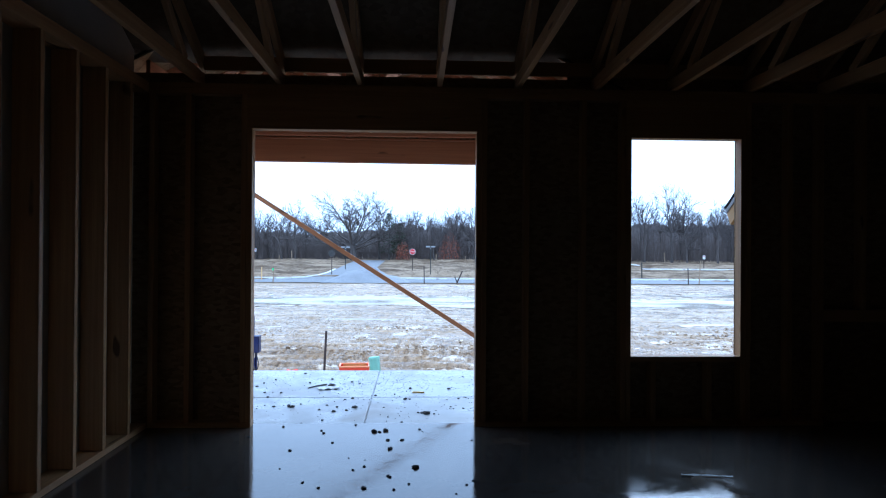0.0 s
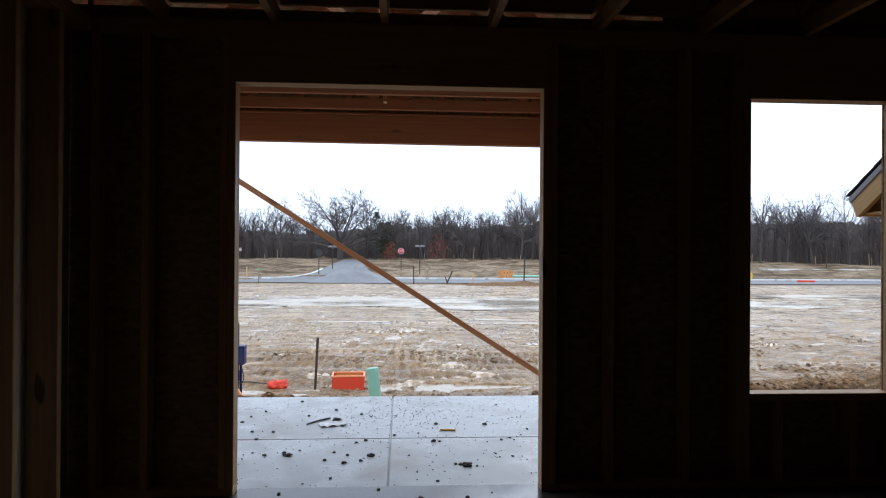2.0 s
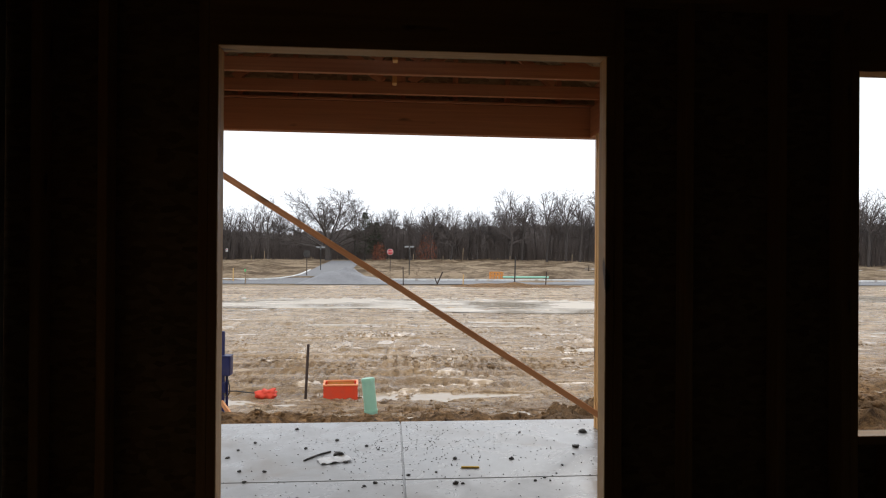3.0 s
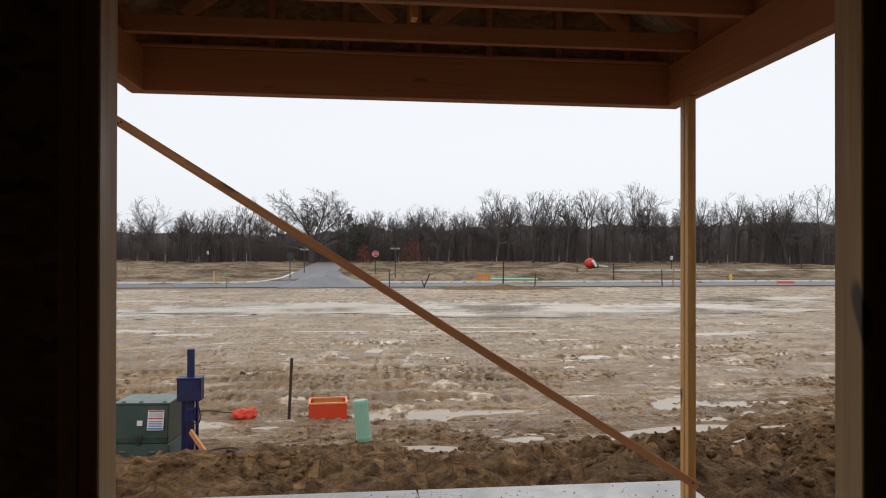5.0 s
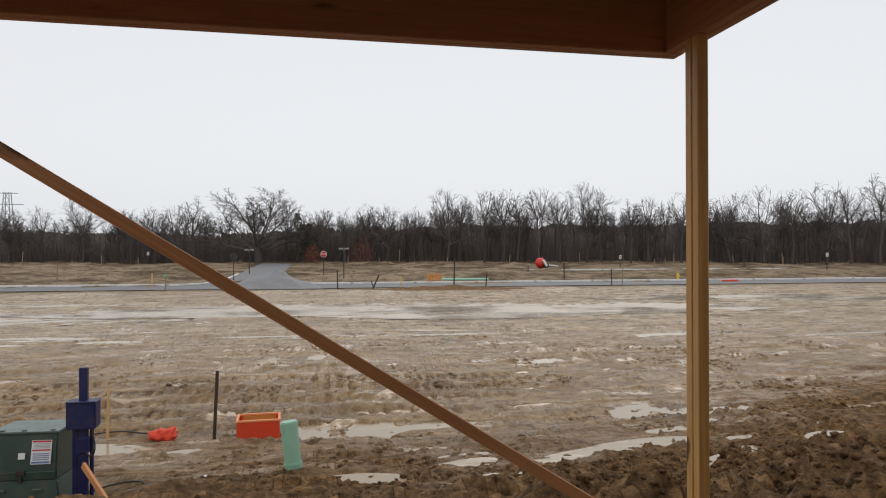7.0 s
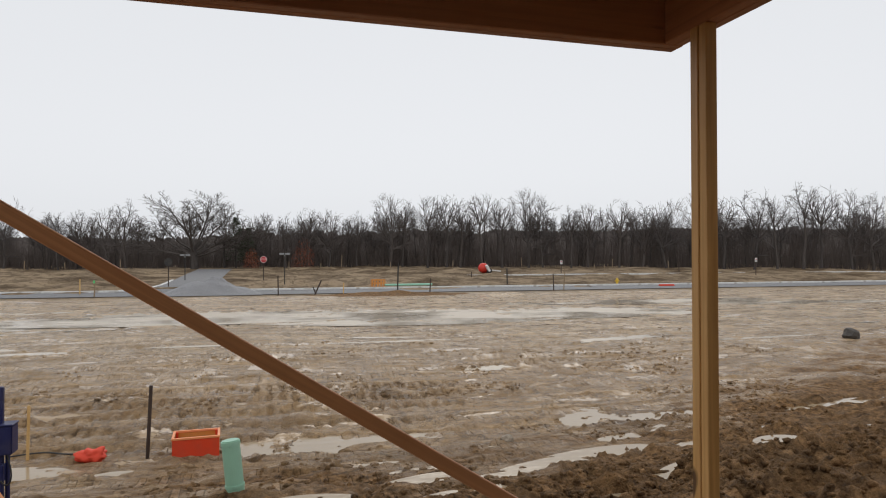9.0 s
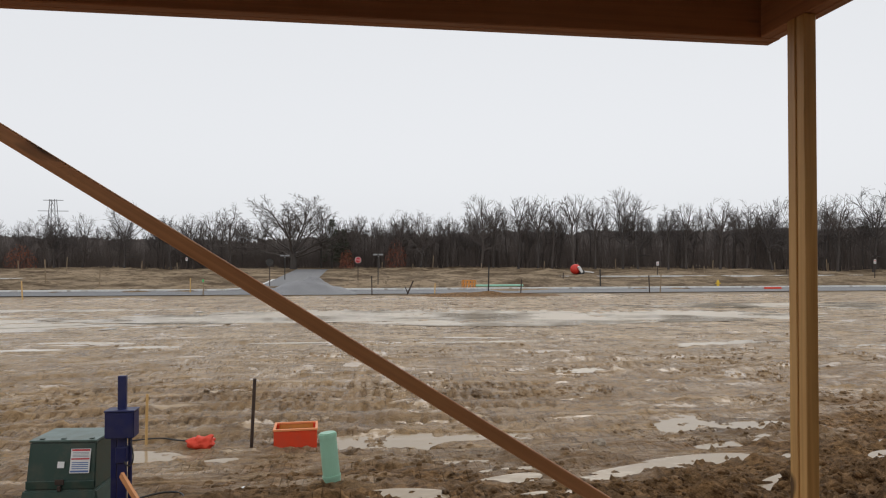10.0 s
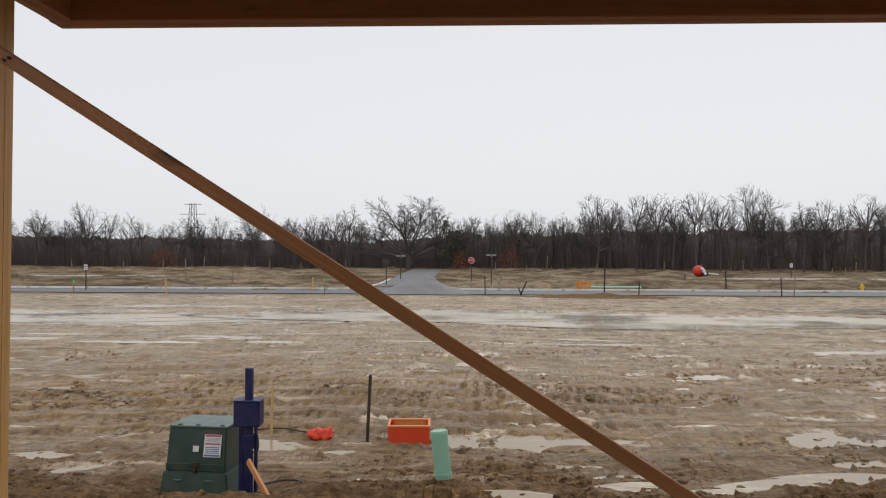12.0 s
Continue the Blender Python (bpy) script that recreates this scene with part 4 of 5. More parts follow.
for k in range(6):
    bm = bmesh.new()
    bmesh.ops.create_icosphere(bm, subdivisions=2, radius=1)
    o = Vector((k * 13.7, 4.1 * k, 2.9))
    for v in bm.verts:
        v.co *= 1 + 0.6 * noise.noise(v.co * 1.6 + o)
        v.co.z *= 0.6
    me = bpy.data.meshes.new("mud_clod")
    bm.to_mesh(me)
    bm.free()
    me.materials.append(ROCK)
    CLODS.append(me)
cr = random.Random(11)


def clod(x, y, s, z):
    ob = link("mud_clod", CLODS[cr.randrange(6)], None, None, pose(x, y, z + s * 0.3, 0, 0, cr.uniform(0, 360)) @ Matrix.Diagonal((s * cr.uniform(0.8, 1.5), s, s, 1)), label="dark crumb of mud dropped on the concrete", category="mud clod", group="clods on the concrete")
    return ob


for x, y, s in ((0.44, 6.06, 0.012), (0.136, 5.887, 0.034), (0.10, 5.91, 0.018), (0.07, 5.92, 0.015), (-0.04, 6.40, 0.024), (0.0, 6.40, 0.014), (0.844, 7.06, 0.03), (-0.958, 6.125, 0.026), (-0.99, 6.13, 0.018), (-0.604, 5.97, 0.02), (-0.447, 6.10, 0.026), (-0.74, 6.95, 0.045), (1.0, 7.42, 0.04)):
    clod(x, y, s * 0.7, -0.04)
for _ in range(60):
    clod(cr.uniform(-1.9, 1.0), cr.triangular(5.5, 7.7, 6.0), cr.uniform(0.005, 0.014), -0.04)
for x, y, s in ((-0.111, 4.826, 0.014), (0.049, 4.465, 0.018), (-0.223, 4.135, 0.013), (-0.158, 5.25, 0.018), (-0.236, 5.228, 0.02), (1.025, 5.2, 0.02)):
    clod(x, y, s, 0.0)
for _ in range(42):
    clod(cr.gauss(-0.3, 0.38), cr.uniform(3.4, 5.4), cr.uniform(0.004, 0.011), 0.0)
vs, fs = [], []
for _ in range(900):
    x, y = cr.uniform(-2.0, 1.15), cr.uniform(5.46, 7.75)
    if abs(x + 0.33) < 0.01:
        continue
    if cr.random() < 0.35:
        x, y = cr.gauss(-0.2, 0.4), cr.gauss(7.2, 0.3)
    if not (-2.05 < x < 1.2 and 5.46 < y < 7.75):
        continue
    s, n = cr.uniform(0.002, 0.006), len(vs)
    vs += [(x - s, y, -0.04), (x + s, y - s, -0.04), (x + s * 0.5, y + s, -0.04), (x, y, -0.04 + s)]
    fs += [(n, n + 1, n + 3), (n + 1, n + 2, n + 3), (n + 2, n, n + 3)]
me = bpy.data.meshes.new("grit")
me.from_pydata(vs, [], fs)
link("grit", me, ROCK, label="fine dark grit scattered over the porch slab", category="grit", kind="stuff")
board("wood_sliver", (0.02, 6.675, -0.034), (0.13, 6.665, -0.034), 0.018, 0.01, YELLOW, label="short yellow wood sliver lying on the slab", category="offcut")
cable("twig", [(-0.95, 6.86, -0.036), (-0.88, 6.96, -0.03), (-0.80, 7.04, -0.036)], 0.006, ROCK, label="bent dark twig lying on the slab", category="twig")
bm = bmesh.new()
bmesh.ops.create_grid(bm, x_segments=14, y_segments=10, size=1)
for v in bm.verts:
    v.co = (v.co.x * 0.10, v.co.y * 0.06, 0.012 + 0.012 * noise.noise(v.co * 2.3))
part("plastic_scrap", bm, WHITE, None, m=pose(-0.76, 6.86, -0.043, 0, 0, 20), label="crumpled white plastic scrap on the slab", category="litter", smooth=True)
bm = bmesh.new()
bmesh.ops.create_grid(bm, x_segments=16, y_segments=4, size=1)
for v in bm.verts:
    v.co = (v.co.x * 0.14, v.co.y * 0.008, 0.008 + 0.007 * noise.noise(v.co * 3.1))
part("paper_strip", bm, SIGN_GREY, None, m=pose(1.67, 4.28, 0.0, 0, 0, -8), label="pale strip of litter on the wet floor", category="litter", smooth=True)
# clods on the churned soil
vs, fs = [], []
ico = bmesh.new()
bmesh.ops.create_icosphere(ico, subdivisions=1, radius=1)
iv = [v.co.copy() for v in ico.verts]
jf = [[v.index for v in f.verts] for f in ico.faces]
ico.free()
ex, ey, es = [], [], []
for _ in range(14000):
    x, y = cr.uniform(-9, 12), cr.triangular(7.85, 17.0, 10.5)
    if value_noise(np.array([x * 0.7]), np.array([y * 0.9]), 91)[0] < -0.1 or (y < 8.0 and x < 1.3):
        continue
    ex.append(x), ey.append(y), es.append(cr.uniform(0.008, 0.03) if cr.random() < 0.85 else cr.uniform(0.03, 0.07))
for _ in range(4200):
    x, y = cr.uniform(1.6, 10), cr.triangular(7.9, 13.5, 9.6)
    ex.append(x), ey.append(y), es.append(cr.uniform(0.01, 0.035) if cr.random() < 0.85 else cr.uniform(0.035, 0.07))
for _ in range(9000):
    x, y = cr.uniform(-14, 18), cr.triangular(15.5, 33, 18)
    if value_noise(np.array([x * 0.55]), np.array([y * 0.8]), 93)[0] < 0.35:
        continue
    ex.append(x), ey.append(y), es.append(cr.uniform(0.015, 0.06) * (0.7 + y * 0.02))
ez = terrain(np.array(ex), np.array(ey))
for x, y, z, s in zip(ex, ey, ez, es):
    n, a = len(vs), cr.uniform(0.6, 1.5)
    for c in iv:
        k = s * (1 + cr.uniform(-0.3, 0.25))
        vs.append((x + c.x * k * a, y + c.y * k, float(z) + c.z * k * 0.7))
    fs += [[n + i for i in f] for f in jf]
me = bpy.data.meshes.new("soil_clods")
me.from_pydata(vs, [], fs)
me.shade_smooth()
link("soil_clods", me, MUD, label="loose clods of churned brown soil by the house", category="soil", kind="stuff")

# ---- the street beyond the plot ----
def strip(name, rows, mat, lift, **tags):
    """A ribbon over the ground, as rows of (x0, x1, y)."""
    vs, fs, n = [], [], 28
    for x0, x1, y in rows:
        for i in range(n):
            vs.append((x0 + (x1 - x0) * i / (n - 1), y, float(level(y)) + lift * (1 if lift < 0 else np.interp(y, (68, 71), (-3.3, 1)))))
    for j in range(len(rows) - 1):
        for i in range(n - 1):
            a = j * n + i
            fs.append((a, a + 1, a + n + 1, a + n))
    me = bpy.data.meshes.new(name)
    me.from_pydata(vs, [], fs)
    return link(name, me, mat, None, **tags)


strip("road", [(-160, 190, y) for y in (64.6, 65.2, 66, 67, 68.02)], ROAD, -0.10, label="wet grey asphalt street along the plot", category="road", kind="structure")
rows = [(-12.5, -2.0, 68.03), (-10.8, -3.6, 69.5), (-9.6, -4.5, 71.5)] + [(-9.3, -4.7, y) for y in (74, 78, 84, 92, 100, 106)]
strip("side_road", rows, ROAD, 0.03, label="wet grey side street running to the woods", category="road", kind="structure")


def kerb(points, name="kerb"):
    """A concrete kerb along a line of (x, y), a real step above the road."""
    t = thing(name, *points[0], float(level(points[0][1])), label="pale concrete kerb along the street", category="kerb", kind="structure")
    for (xa, ya), (xb, yb) in zip(points, points[1:]):
        za, zb = float(level(ya)) - 0.06, float(level(yb)) - 0.06
        board("kerb_stone", (xa, ya, za), (xb, yb, zb), 0.30, 0.22, KERB, t, bevel=0.03)


def pieces(x0, x1, y, step):
    n = max(1, round((x1 - x0) / step))
    return [(x0 + (x1 - x0) * i / n, y) for i in range(n + 1)]


kerb(pieces(-100, -12.5, 68.2, 6))
kerb(pieces(-2.0, 130, 68.2, 6))
kerb([(-12.5, 68.25), (-11.2, 68.9), (-10.2, 70.2), (-9.6, 72.0), (-9.5, 75.0), (-9.5, 80.0)])
kerb([(-2.0, 68.25), (-3.2, 68.7), (-4.1, 69.8), (-4.5, 71.5), (-4.6, 74.0)])
kerb(pieces(-62, -36, 83.5, 6))
kerb(pieces(24, 120, 84.0, 6))
bm = bmesh.new()
bmesh.ops.create_grid(bm, x_segments=60, y_segments=30, size=1)
for v in bm.verts:
    r = min(1, math.hypot(v.co.x, v.co.y))
    v.co = (v.co.x * 4.3, v.co.y * 2.2, (1 - r) ** 0.95 * 1.55 * (1 + 0.3 * noise.noise(v.co * 3) + 0.08 * noise.noise(v.co * 14)) - 0.05)
part("gravel", bm, STONE, None, kind="stuff", m=pose(-4.7, 66.2, float(level(66.2)) - 0.1), label="low spread pile of grey gravel on the street", category="gravel pile", smooth=True)
bm = bmesh.new()
bmesh.ops.create_grid(bm, x_segments=50, y_segments=24, size=1)
for v in bm.verts:
    r = min(1, math.hypot(v.co.x, v.co.y))
    v.co = (v.co.x * 7, v.co.y * 1.5, (1 - r) * 0.35 * (1 + 0.6 * noise.noise(v.co * 4)) - 0.06)
part("dirt_bank", bm, MUD, None, m=pose(10.0, 60.6, float(level(60.6))), label="low bank of tan dirt along the street", category="dirt bank", smooth=True)

STAKES = ((-33.4, 59.3, 1.27, 2), (-26.5, 61.4, 1.46, 1), (-30.1, 73.6, 2.3, 0), (-37.8, 97, 1.8, 0), (-24.0, 70.2, 1.7, 0), (-26, 104.8, 1.4, 0), (-15.2, 67.2, 1.3, 1), (-13.6, 64.9, 1.4, 2), (-28.8, 98, 1.2, 0), (0.9, 63.9, 1.7, 3), (6.5, 64.4, 1.0, 1), (11.4, 108.9, 1.9, 0), (11.46, 64.8, 2.7, 4), (13.8, 62.1, 1.4, 3), (28.0, 104.2, 1.3, 0), (22.0, 75.8, 0.65, 3), (23.9, 69.6, 1.67, 4), (40.0, 105.5, 1.6, 0), (26.8, 64.6, 1.6, 3), (27.9, 64.7, 2.1, 0), (42.8, 86.5, 1.0, 0), (45.8, 89.1, 0.9, 0), (-45, 100, 1.5, 0), (-52, 102, 1.4, 0), (-58, 99, 1.6, 0), (3.2, 103, 1.2, 0), (7.6, 101, 1.0, 0), (18.0, 103, 1.1, 0), (33.0, 103, 1.2, 0), (52, 98, 1.6, 0), (60, 95, 1.2, 0), (66, 92, 1.8, 0), (57, 88, 2.0, 3), (70, 97, 1.3, 0), (-18.5, 101, 1.4, 0), (-21, 104, 1.0, 0))
COLOURS = (STAKE, FASCIA, STAKE, RUST, BLACK)
for x, y, h, kind in STAKES:
    t = thing("survey_stake", x, y, ground_z(x, y), label=("weathered wooden stake in the far field", "pale new wooden stake in the far field", "wooden stake with a green flag ribbon", "thin dark stake by the street", "tall black marker post by the street")[kind], category="stake", group="stakes across the far field")
    r = 0.05 if kind != 4 else 0.06
    part("shaft", box(-r, r, -0.03, 0.03, -0.2, h, 0.008), COLOURS[kind], t, m=pose(0, 0, 0, 0, cr.uniform(-4, 4), 0))
    if kind == 2:
        part("ribbon", box(-0.07, 0.07, -0.05, 0.05, h - 0.25, h - 0.02, 0.01), LIME, t, "green flag ribbon")
t = thing("leaning_stick", 4.0, 64.1, ground_z(4.0, 64.1), label="forked dark stick leaning by the street", category="stick")
part("stick", box(-0.06, 0.06, -0.05, 0.05, -0.2, 1.35, 0.01), RUST, t, m=pose(0, 0, 0, 0, 24, 0))
part("branch", box(-0.05, 0.05, -0.05, 0.05, 0.1, 0.75, 0.01), RUST, t, m=pose(0.1, 0, 0, 0, -22, 0))


def sign(name, x, y, h, label, kind):
    t = thing(name, x, y, ground_z(x, y), label=label, category="sign")
    part("pole", box(-0.045, 0.045, -0.03, 0.03, -0.2, h, 0.006), RUST if kind != "street" else BLACK, t, "dark sign pole")
    if kind == "stop":
        b = part("sign_plate", tube(0.32, 0.32, 0.02, 8), SIGN_RED, t, "red octagonal plate with a white rim", m=pose(0, -0.05, h - 0.36, 90, 22.5, 0))
        part("sign_rim", tube(0.36, 0.36, 0.015, 8), WHITE, t, m=pose(0, -0.035, h - 0.36, 90, 22.5, 0))
        cu = bpy.data.curves.new("lettering", "FONT")
        cu.body, cu.size, cu.align_x, cu.align_y, cu.extrude = "STOP", 0.22, "CENTER", "CENTER", 0.003
        tmp = bpy.data.objects.new("tmp", cu)
        me = bpy.data.meshes.new_from_object(tmp)
        bpy.data.objects.remove(tmp)
        link("lettering", me, WHITE, t, pose(0, -0.078, h - 0.36, 90, 0, 0))
    elif kind == "street":
        part("name_blade", box(-0.5, 0.5, -0.02, 0.02, h - 0.16, h, 0.005), STEEL, t, "grey street name blade")
        part("name_blade", box(-0.02, 0.02, -0.45, 0.45, h - 0.34, h - 0.18, 0.005), STEEL, t)
    elif kind == "round":
        part("sign_plate", tube(0.36, 0.36, 0.03, 20), BLACK, t, "dark back of a round sign", m=pose(0, -0.04, h - 0.36, 90, 0, 0))
    else:
        part("sign_plate", box(-0.17, 0.17, -0.06, -0.04, h - 0.5, h, 0.02), WHITE, t, "small white plate")
        part("print_bar", box(-0.12, 0.12, -0.064, -0.061, h - 0.4, h - 0.3), SIGN_GREY, t)
        part("print_bar", box(-0.12, 0.12, -0.064, -0.061, h - 0.22, h - 0.12), SIGN_RED, t)


sign("stop_sign", -0.3, 77.8, 2.62, "red stop sign on a dark pole by the side street", "stop")
sign("street_sign", 1.66, 71.4, 3.03, "street name sign with crossed blades on a dark pole", "street")
sign("street_sign", -8.2, 79.2, 2.71, "street name sign on a dark pole by the side street", "street")
sign("round_sign", -8.76, 71.0, 2.6, "dark round sign seen from behind on a pole", "round")
sign("parking_sign", -36.7, 66.6, 2.5, "small white sign on a dark pole by the street", "small")
sign("parking_sign", 38.9, 88.5, 1.7, "small white sign on a pole in the far field", "small")
sign("parking_sign", 61.5, 78.0, 2.2, "small white sign on a pole in the far field", "small")
sign("parking_sign", -26.5, 112, 1.9, "small white sign on a pole before the woods", "small")

t = thing("orange_basket", 10.4, 69.1, ground_z(10.4, 69.1), label="round basket of orange mesh by the kerb", category="basket")
for k in range(14):
    a = k * 2 * math.pi / 14
    part("rib", box(-0.05, 0.05, -0.02, 0.02, 0, 0.75), ORANGE_IN, t, m=pose(0.7 * math.cos(a), 0.7 * math.sin(a), 0, 0, 0, math.degrees(a) + 90))
for z in (0.05, 0.4, 0.72):
    bm = tube(0.71, 0.71, 0.09, 28, z - 0.04, caps=False)
    part("hoop", bm, ORANGE_IN, t)
part("green_hose", tube(0.10, 0.10, 4.7, 14), MINT, None, m=pose(11.0, 68.75, float(level(68.8)) + 0.17, 0, 90, 0), label="long mint green plastic pipe lying along the kerb", category="pipe")
t = thing("cable_reel", 27.3, 86.4, ground_z(27.3, 86.4), label="red drum trailer with a white drawbar in the far field", category="drum")
bm = bmesh.new()
bmesh.ops.create_uvsphere(bm, u_segments=24, v_segments=14, radius=0.68)
part("drum", bm, RED_PAINT, t, m=pose(-0.3, 0, 0.66) @ Matrix.Diagonal((1, 1, 0.95, 1)), smooth=True)
part("frame", box(-0.1, 0.2, -0.5, 0.5, 0.25, 1.15, 0.04), WHITE, t, "white frame", m=pose(0.35, -0.5, 0, 0, -30, 0))
part("drawbar", box(0, 1.7, -0.08, 0.08, 0, 0.14, 0.02), WHITE, t, m=pose(0.2, -0.5, 0.35, 0, 6, 0))
for y in (-0.6, 0.6):
    part("wheel", tube(0.32, 0.32, 0.2, 18), BLACK, t, m=pose(0.25, y - 0.1, 0.32, 90, 0, 0))
t = thing("fire_hydrant", 36.0, 68.7, ground_z(36, 68.7), label="yellow fire hydrant by the kerb", category="hydrant")
part("barrel", tube(0.14, 0.13, 0.55, 16), YELLOW, t)
part("bonnet", tube(0.17, 0.06, 0.2, 16, 0.55), YELLOW, t)
for s in (-1, 1):
    part("nozzle", tube(0.07, 0.07, 0.12, 10), YELLOW, t, m=pose(s * 0.12, 0, 0.42, 0, s * 90, 0))
t = thing("orange_barrier", 41, 67.2, ground_z(41, 67.2), label="low orange-red strip lying by the kerb", category="barrier")
part("tarp", box(-0.9, 0.9, -0.15, 0.15, 0, 0.28, 0.05, 2), RED_CLOTH, t)

# ---- pylon on the horizon ----
t = thing("power_pylon", -109, 260, float(level(260)) - 1, label="grey lattice power pylon far behind the woods", category="pylon")
LAT = plain("hazy_lattice_steel", (0.24, 0.25, 0.27), 0.7)
g0 = float(level(260)) - 1
H = 23.5
for sx in (-1, 1):
    for sy in (-1, 1):
        board("leg", (-109 + sx * 2.2, 260 + sy * 2.2, g0), (-109 + sx * 0.8, 260 + sy * 0.8, g0 + H), 0.2, 0.2, LAT, t)
for k in range(8):
    a, b = 2.2 - 1.4 * k / 8, 2.2 - 1.4 * (k + 1) / 8
    za, zb = g0 + H * k / 8, g0 + H * (k + 1) / 8
    for s in (-1, 1):
        board("lattice_bar", (-109 + s * a, 260 - a, za), (-109 - s * b, 260 - b, zb), 0.12, 0.12, LAT, t)
for z, w in ((0.985, 3.4), (0.82, 5.2), (0.6, 3.8)):
    board("cross_arm", (-109 - w, 260, g0 + H * z), (-109 + w, 260, g0 + H * z), 0.22, 0.22, LAT, t)

# ---- the woods ----
def tubes(limbs, sides=3):
    vs, fs = [], []
    for a, b, r0, r1, _ in limbs:
        w = (b - a).normalized()
        u = w.orthogonal().normalized()
        v = w.cross(u)
        n = len(vs)
        for p, rad in ((a, r0), (b, r1)):
            for k in range(sides):
                t = 2 * math.pi * k / sides
                vs.append(p + (u * math.cos(t) + v * math.sin(t)) * rad)
        for k in range(sides):
            k2 = (k + 1) % sides
            fs.append((n + k, n + k2, n + sides + k2, n + sides + k))
    return vs, fs


def tree_mesh(name, limbs, sides):
    me = bpy.data.meshes.new(name)
    vs, fs = tubes(limbs, sides)
    me.from_pydata([tuple(v) for v in vs], [], fs)
    return me


def forest_limbs(seed, bole, boughs, lean, reach, wide, thin=0.0125):
    """A bare forest tree: a clear bole, then a rounded fan of boughs that fork into fine twigs."""
    r = random.Random(seed)
    limbs = []
    mid, tall = bole * 0.3 + 4.4, 5.6 - bole * 0.3
    p = Vector((0, 0, -0.3))
    drift = Vector((r.uniform(-0.07, 0.07), r.uniform(-0.07, 0.07), 0))
    n0 = 6
    stem = []
    for k in range(n0):
        q = p + Vector((r.uniform(-0.1, 0.1), r.uniform(-0.1, 0.1), (bole + 0.3) / n0)) + drift
        limbs.append((p, q, 0.17 - 0.012 * k, 0.158 - 0.012 * k, 0))
        stem.append(q)
        p = q

    def bough(p, d, length, rad, lev):
        n = (0, 5, 3, 2, 1)[lev]
        q, way = Vector(p), Vector(d).normalized()
        for k in range(n):
            jit = 0.10 + 0.06 * lev
            way = (way + Vector((r.uniform(-jit, jit), r.uniform(-jit, jit), r.uniform(-jit, jit) + 0.03))).normalized()
            e = q + way * (length / n)
            if (math.hypot(e.x, e.y) / wide) ** 2 + ((e.z - mid) / tall) ** 2 > 1 + r.uniform(-0.25, 0.1):
                return
            f0, f1 = 1 - 0.85 * k / n, 1 - 0.85 * (k + 1) / n
            limbs.append((q.copy(), e.copy(), max(rad * f0, thin), max(rad * f1, thin * 0.8), lev))
            if lev < 4:
                for _ in range(2 if r.random() < (0, 0.9, 0.9, 0.85)[lev] else 1):
                    tilt = r.uniform(0.35, 0.85)
                    off = way.orthogonal().normalized()
                    off.rotate(Matrix.Rotation(r.uniform(0, 6.283), 3, way))
                    bough(q.lerp(e, r.uniform(0.3, 1.0)), way * math.cos(tilt) + off * math.sin(tilt), length * (1 - 0.4 * k / n) * r.uniform(0.34, 0.6), rad * f1 * r.uniform(0.5, 0.7) + 0.004, lev + 1)
            q = e

    for k in range(boughs):
        a, f = k * 2.399 + r.uniform(-0.4, 0.4), (k + 0.5) / boughs
        tip = math.radians(4 + lean * f ** 0.8)
        at = p if f < 0.4 else stem[r.choice((-1, -2, -3, -4))]
        bough(at, (math.cos(a) * math.sin(tip), math.sin(a) * math.sin(tip), math.cos(tip)), reach * (1 - 0.3 * f) * r.uniform(0.8, 1.1), 0.085 * r.uniform(0.7, 1.15), 1)
    return limbs


def tree(seed, bole, boughs, lean, reach, wide, label):
    limbs = forest_limbs(seed, bole, boughs, lean, reach, wide)
    t = thing("bare_tree", 0, 0, 0, label=label, category="tree", group="bare trees at the edge of the woods")
    top = sorted(b.z for _, b, _, _, _ in limbs)[int(0.995 * len(limbs))]
    link("trunk", tree_mesh("trunk", [l for l in limbs if l[4] == 0], 7), BARK, t)
    link("crown", tree_mesh("crown", [l for l in limbs if l[4] > 0], 3), TWIG, t)
    return t, top, limbs


KINDS = [tree(*k) for k in (
    (1, 5.0, 7, 48, 5.6, 2.4, "tall bare grey tree with fine upright twigs"),
    (2, 3.6, 8, 72, 5.8, 3.7, "bare grey tree with a rounded crown of twigs"),
    (3, 5.4, 5, 38, 5.2, 1.9, "slender bare tree with a narrow crown"),
    (4, 3.8, 7, 80, 6.0, 4.0, "bare tree with spreading crooked limbs"),
    (5, 4.6, 6, 56, 5.6, 2.8, "bare forest tree with a thin crown"),
    (6, 5.4, 7, 66, 5.0, 3.0, "bare tree with a high twiggy crown"),
    (9, 5.8, 5, 46, 4.8, 2.0, "tall thin bare tree with a small crown"),
    (12, 4.2, 7, 62, 5.6, 3.2, "bare leaning tree with a loose crown"))]
used = set()


def plant(kind, x, y, h, turn):
    t, top, _ = KINDS[kind]
    s = h / top
    m = pose(x, y, float(level(y)) - 0.1, 0, 0, turn) @ Matrix.Scale(s, 4)
    if kind not in used:
        used.add(kind)
        t.matrix_basis = m
        t.scale = (s, s, s)
        return t
    ob = KINDS[kind][0].copy()
    scene.collection.objects.link(ob)
    ob.matrix_basis = m
    for c in KINDS[kind][0].children:
        k = c.copy()
        scene.collection.objects.link(k)
        k.parent = ob
    return ob


tr = random.Random(23)
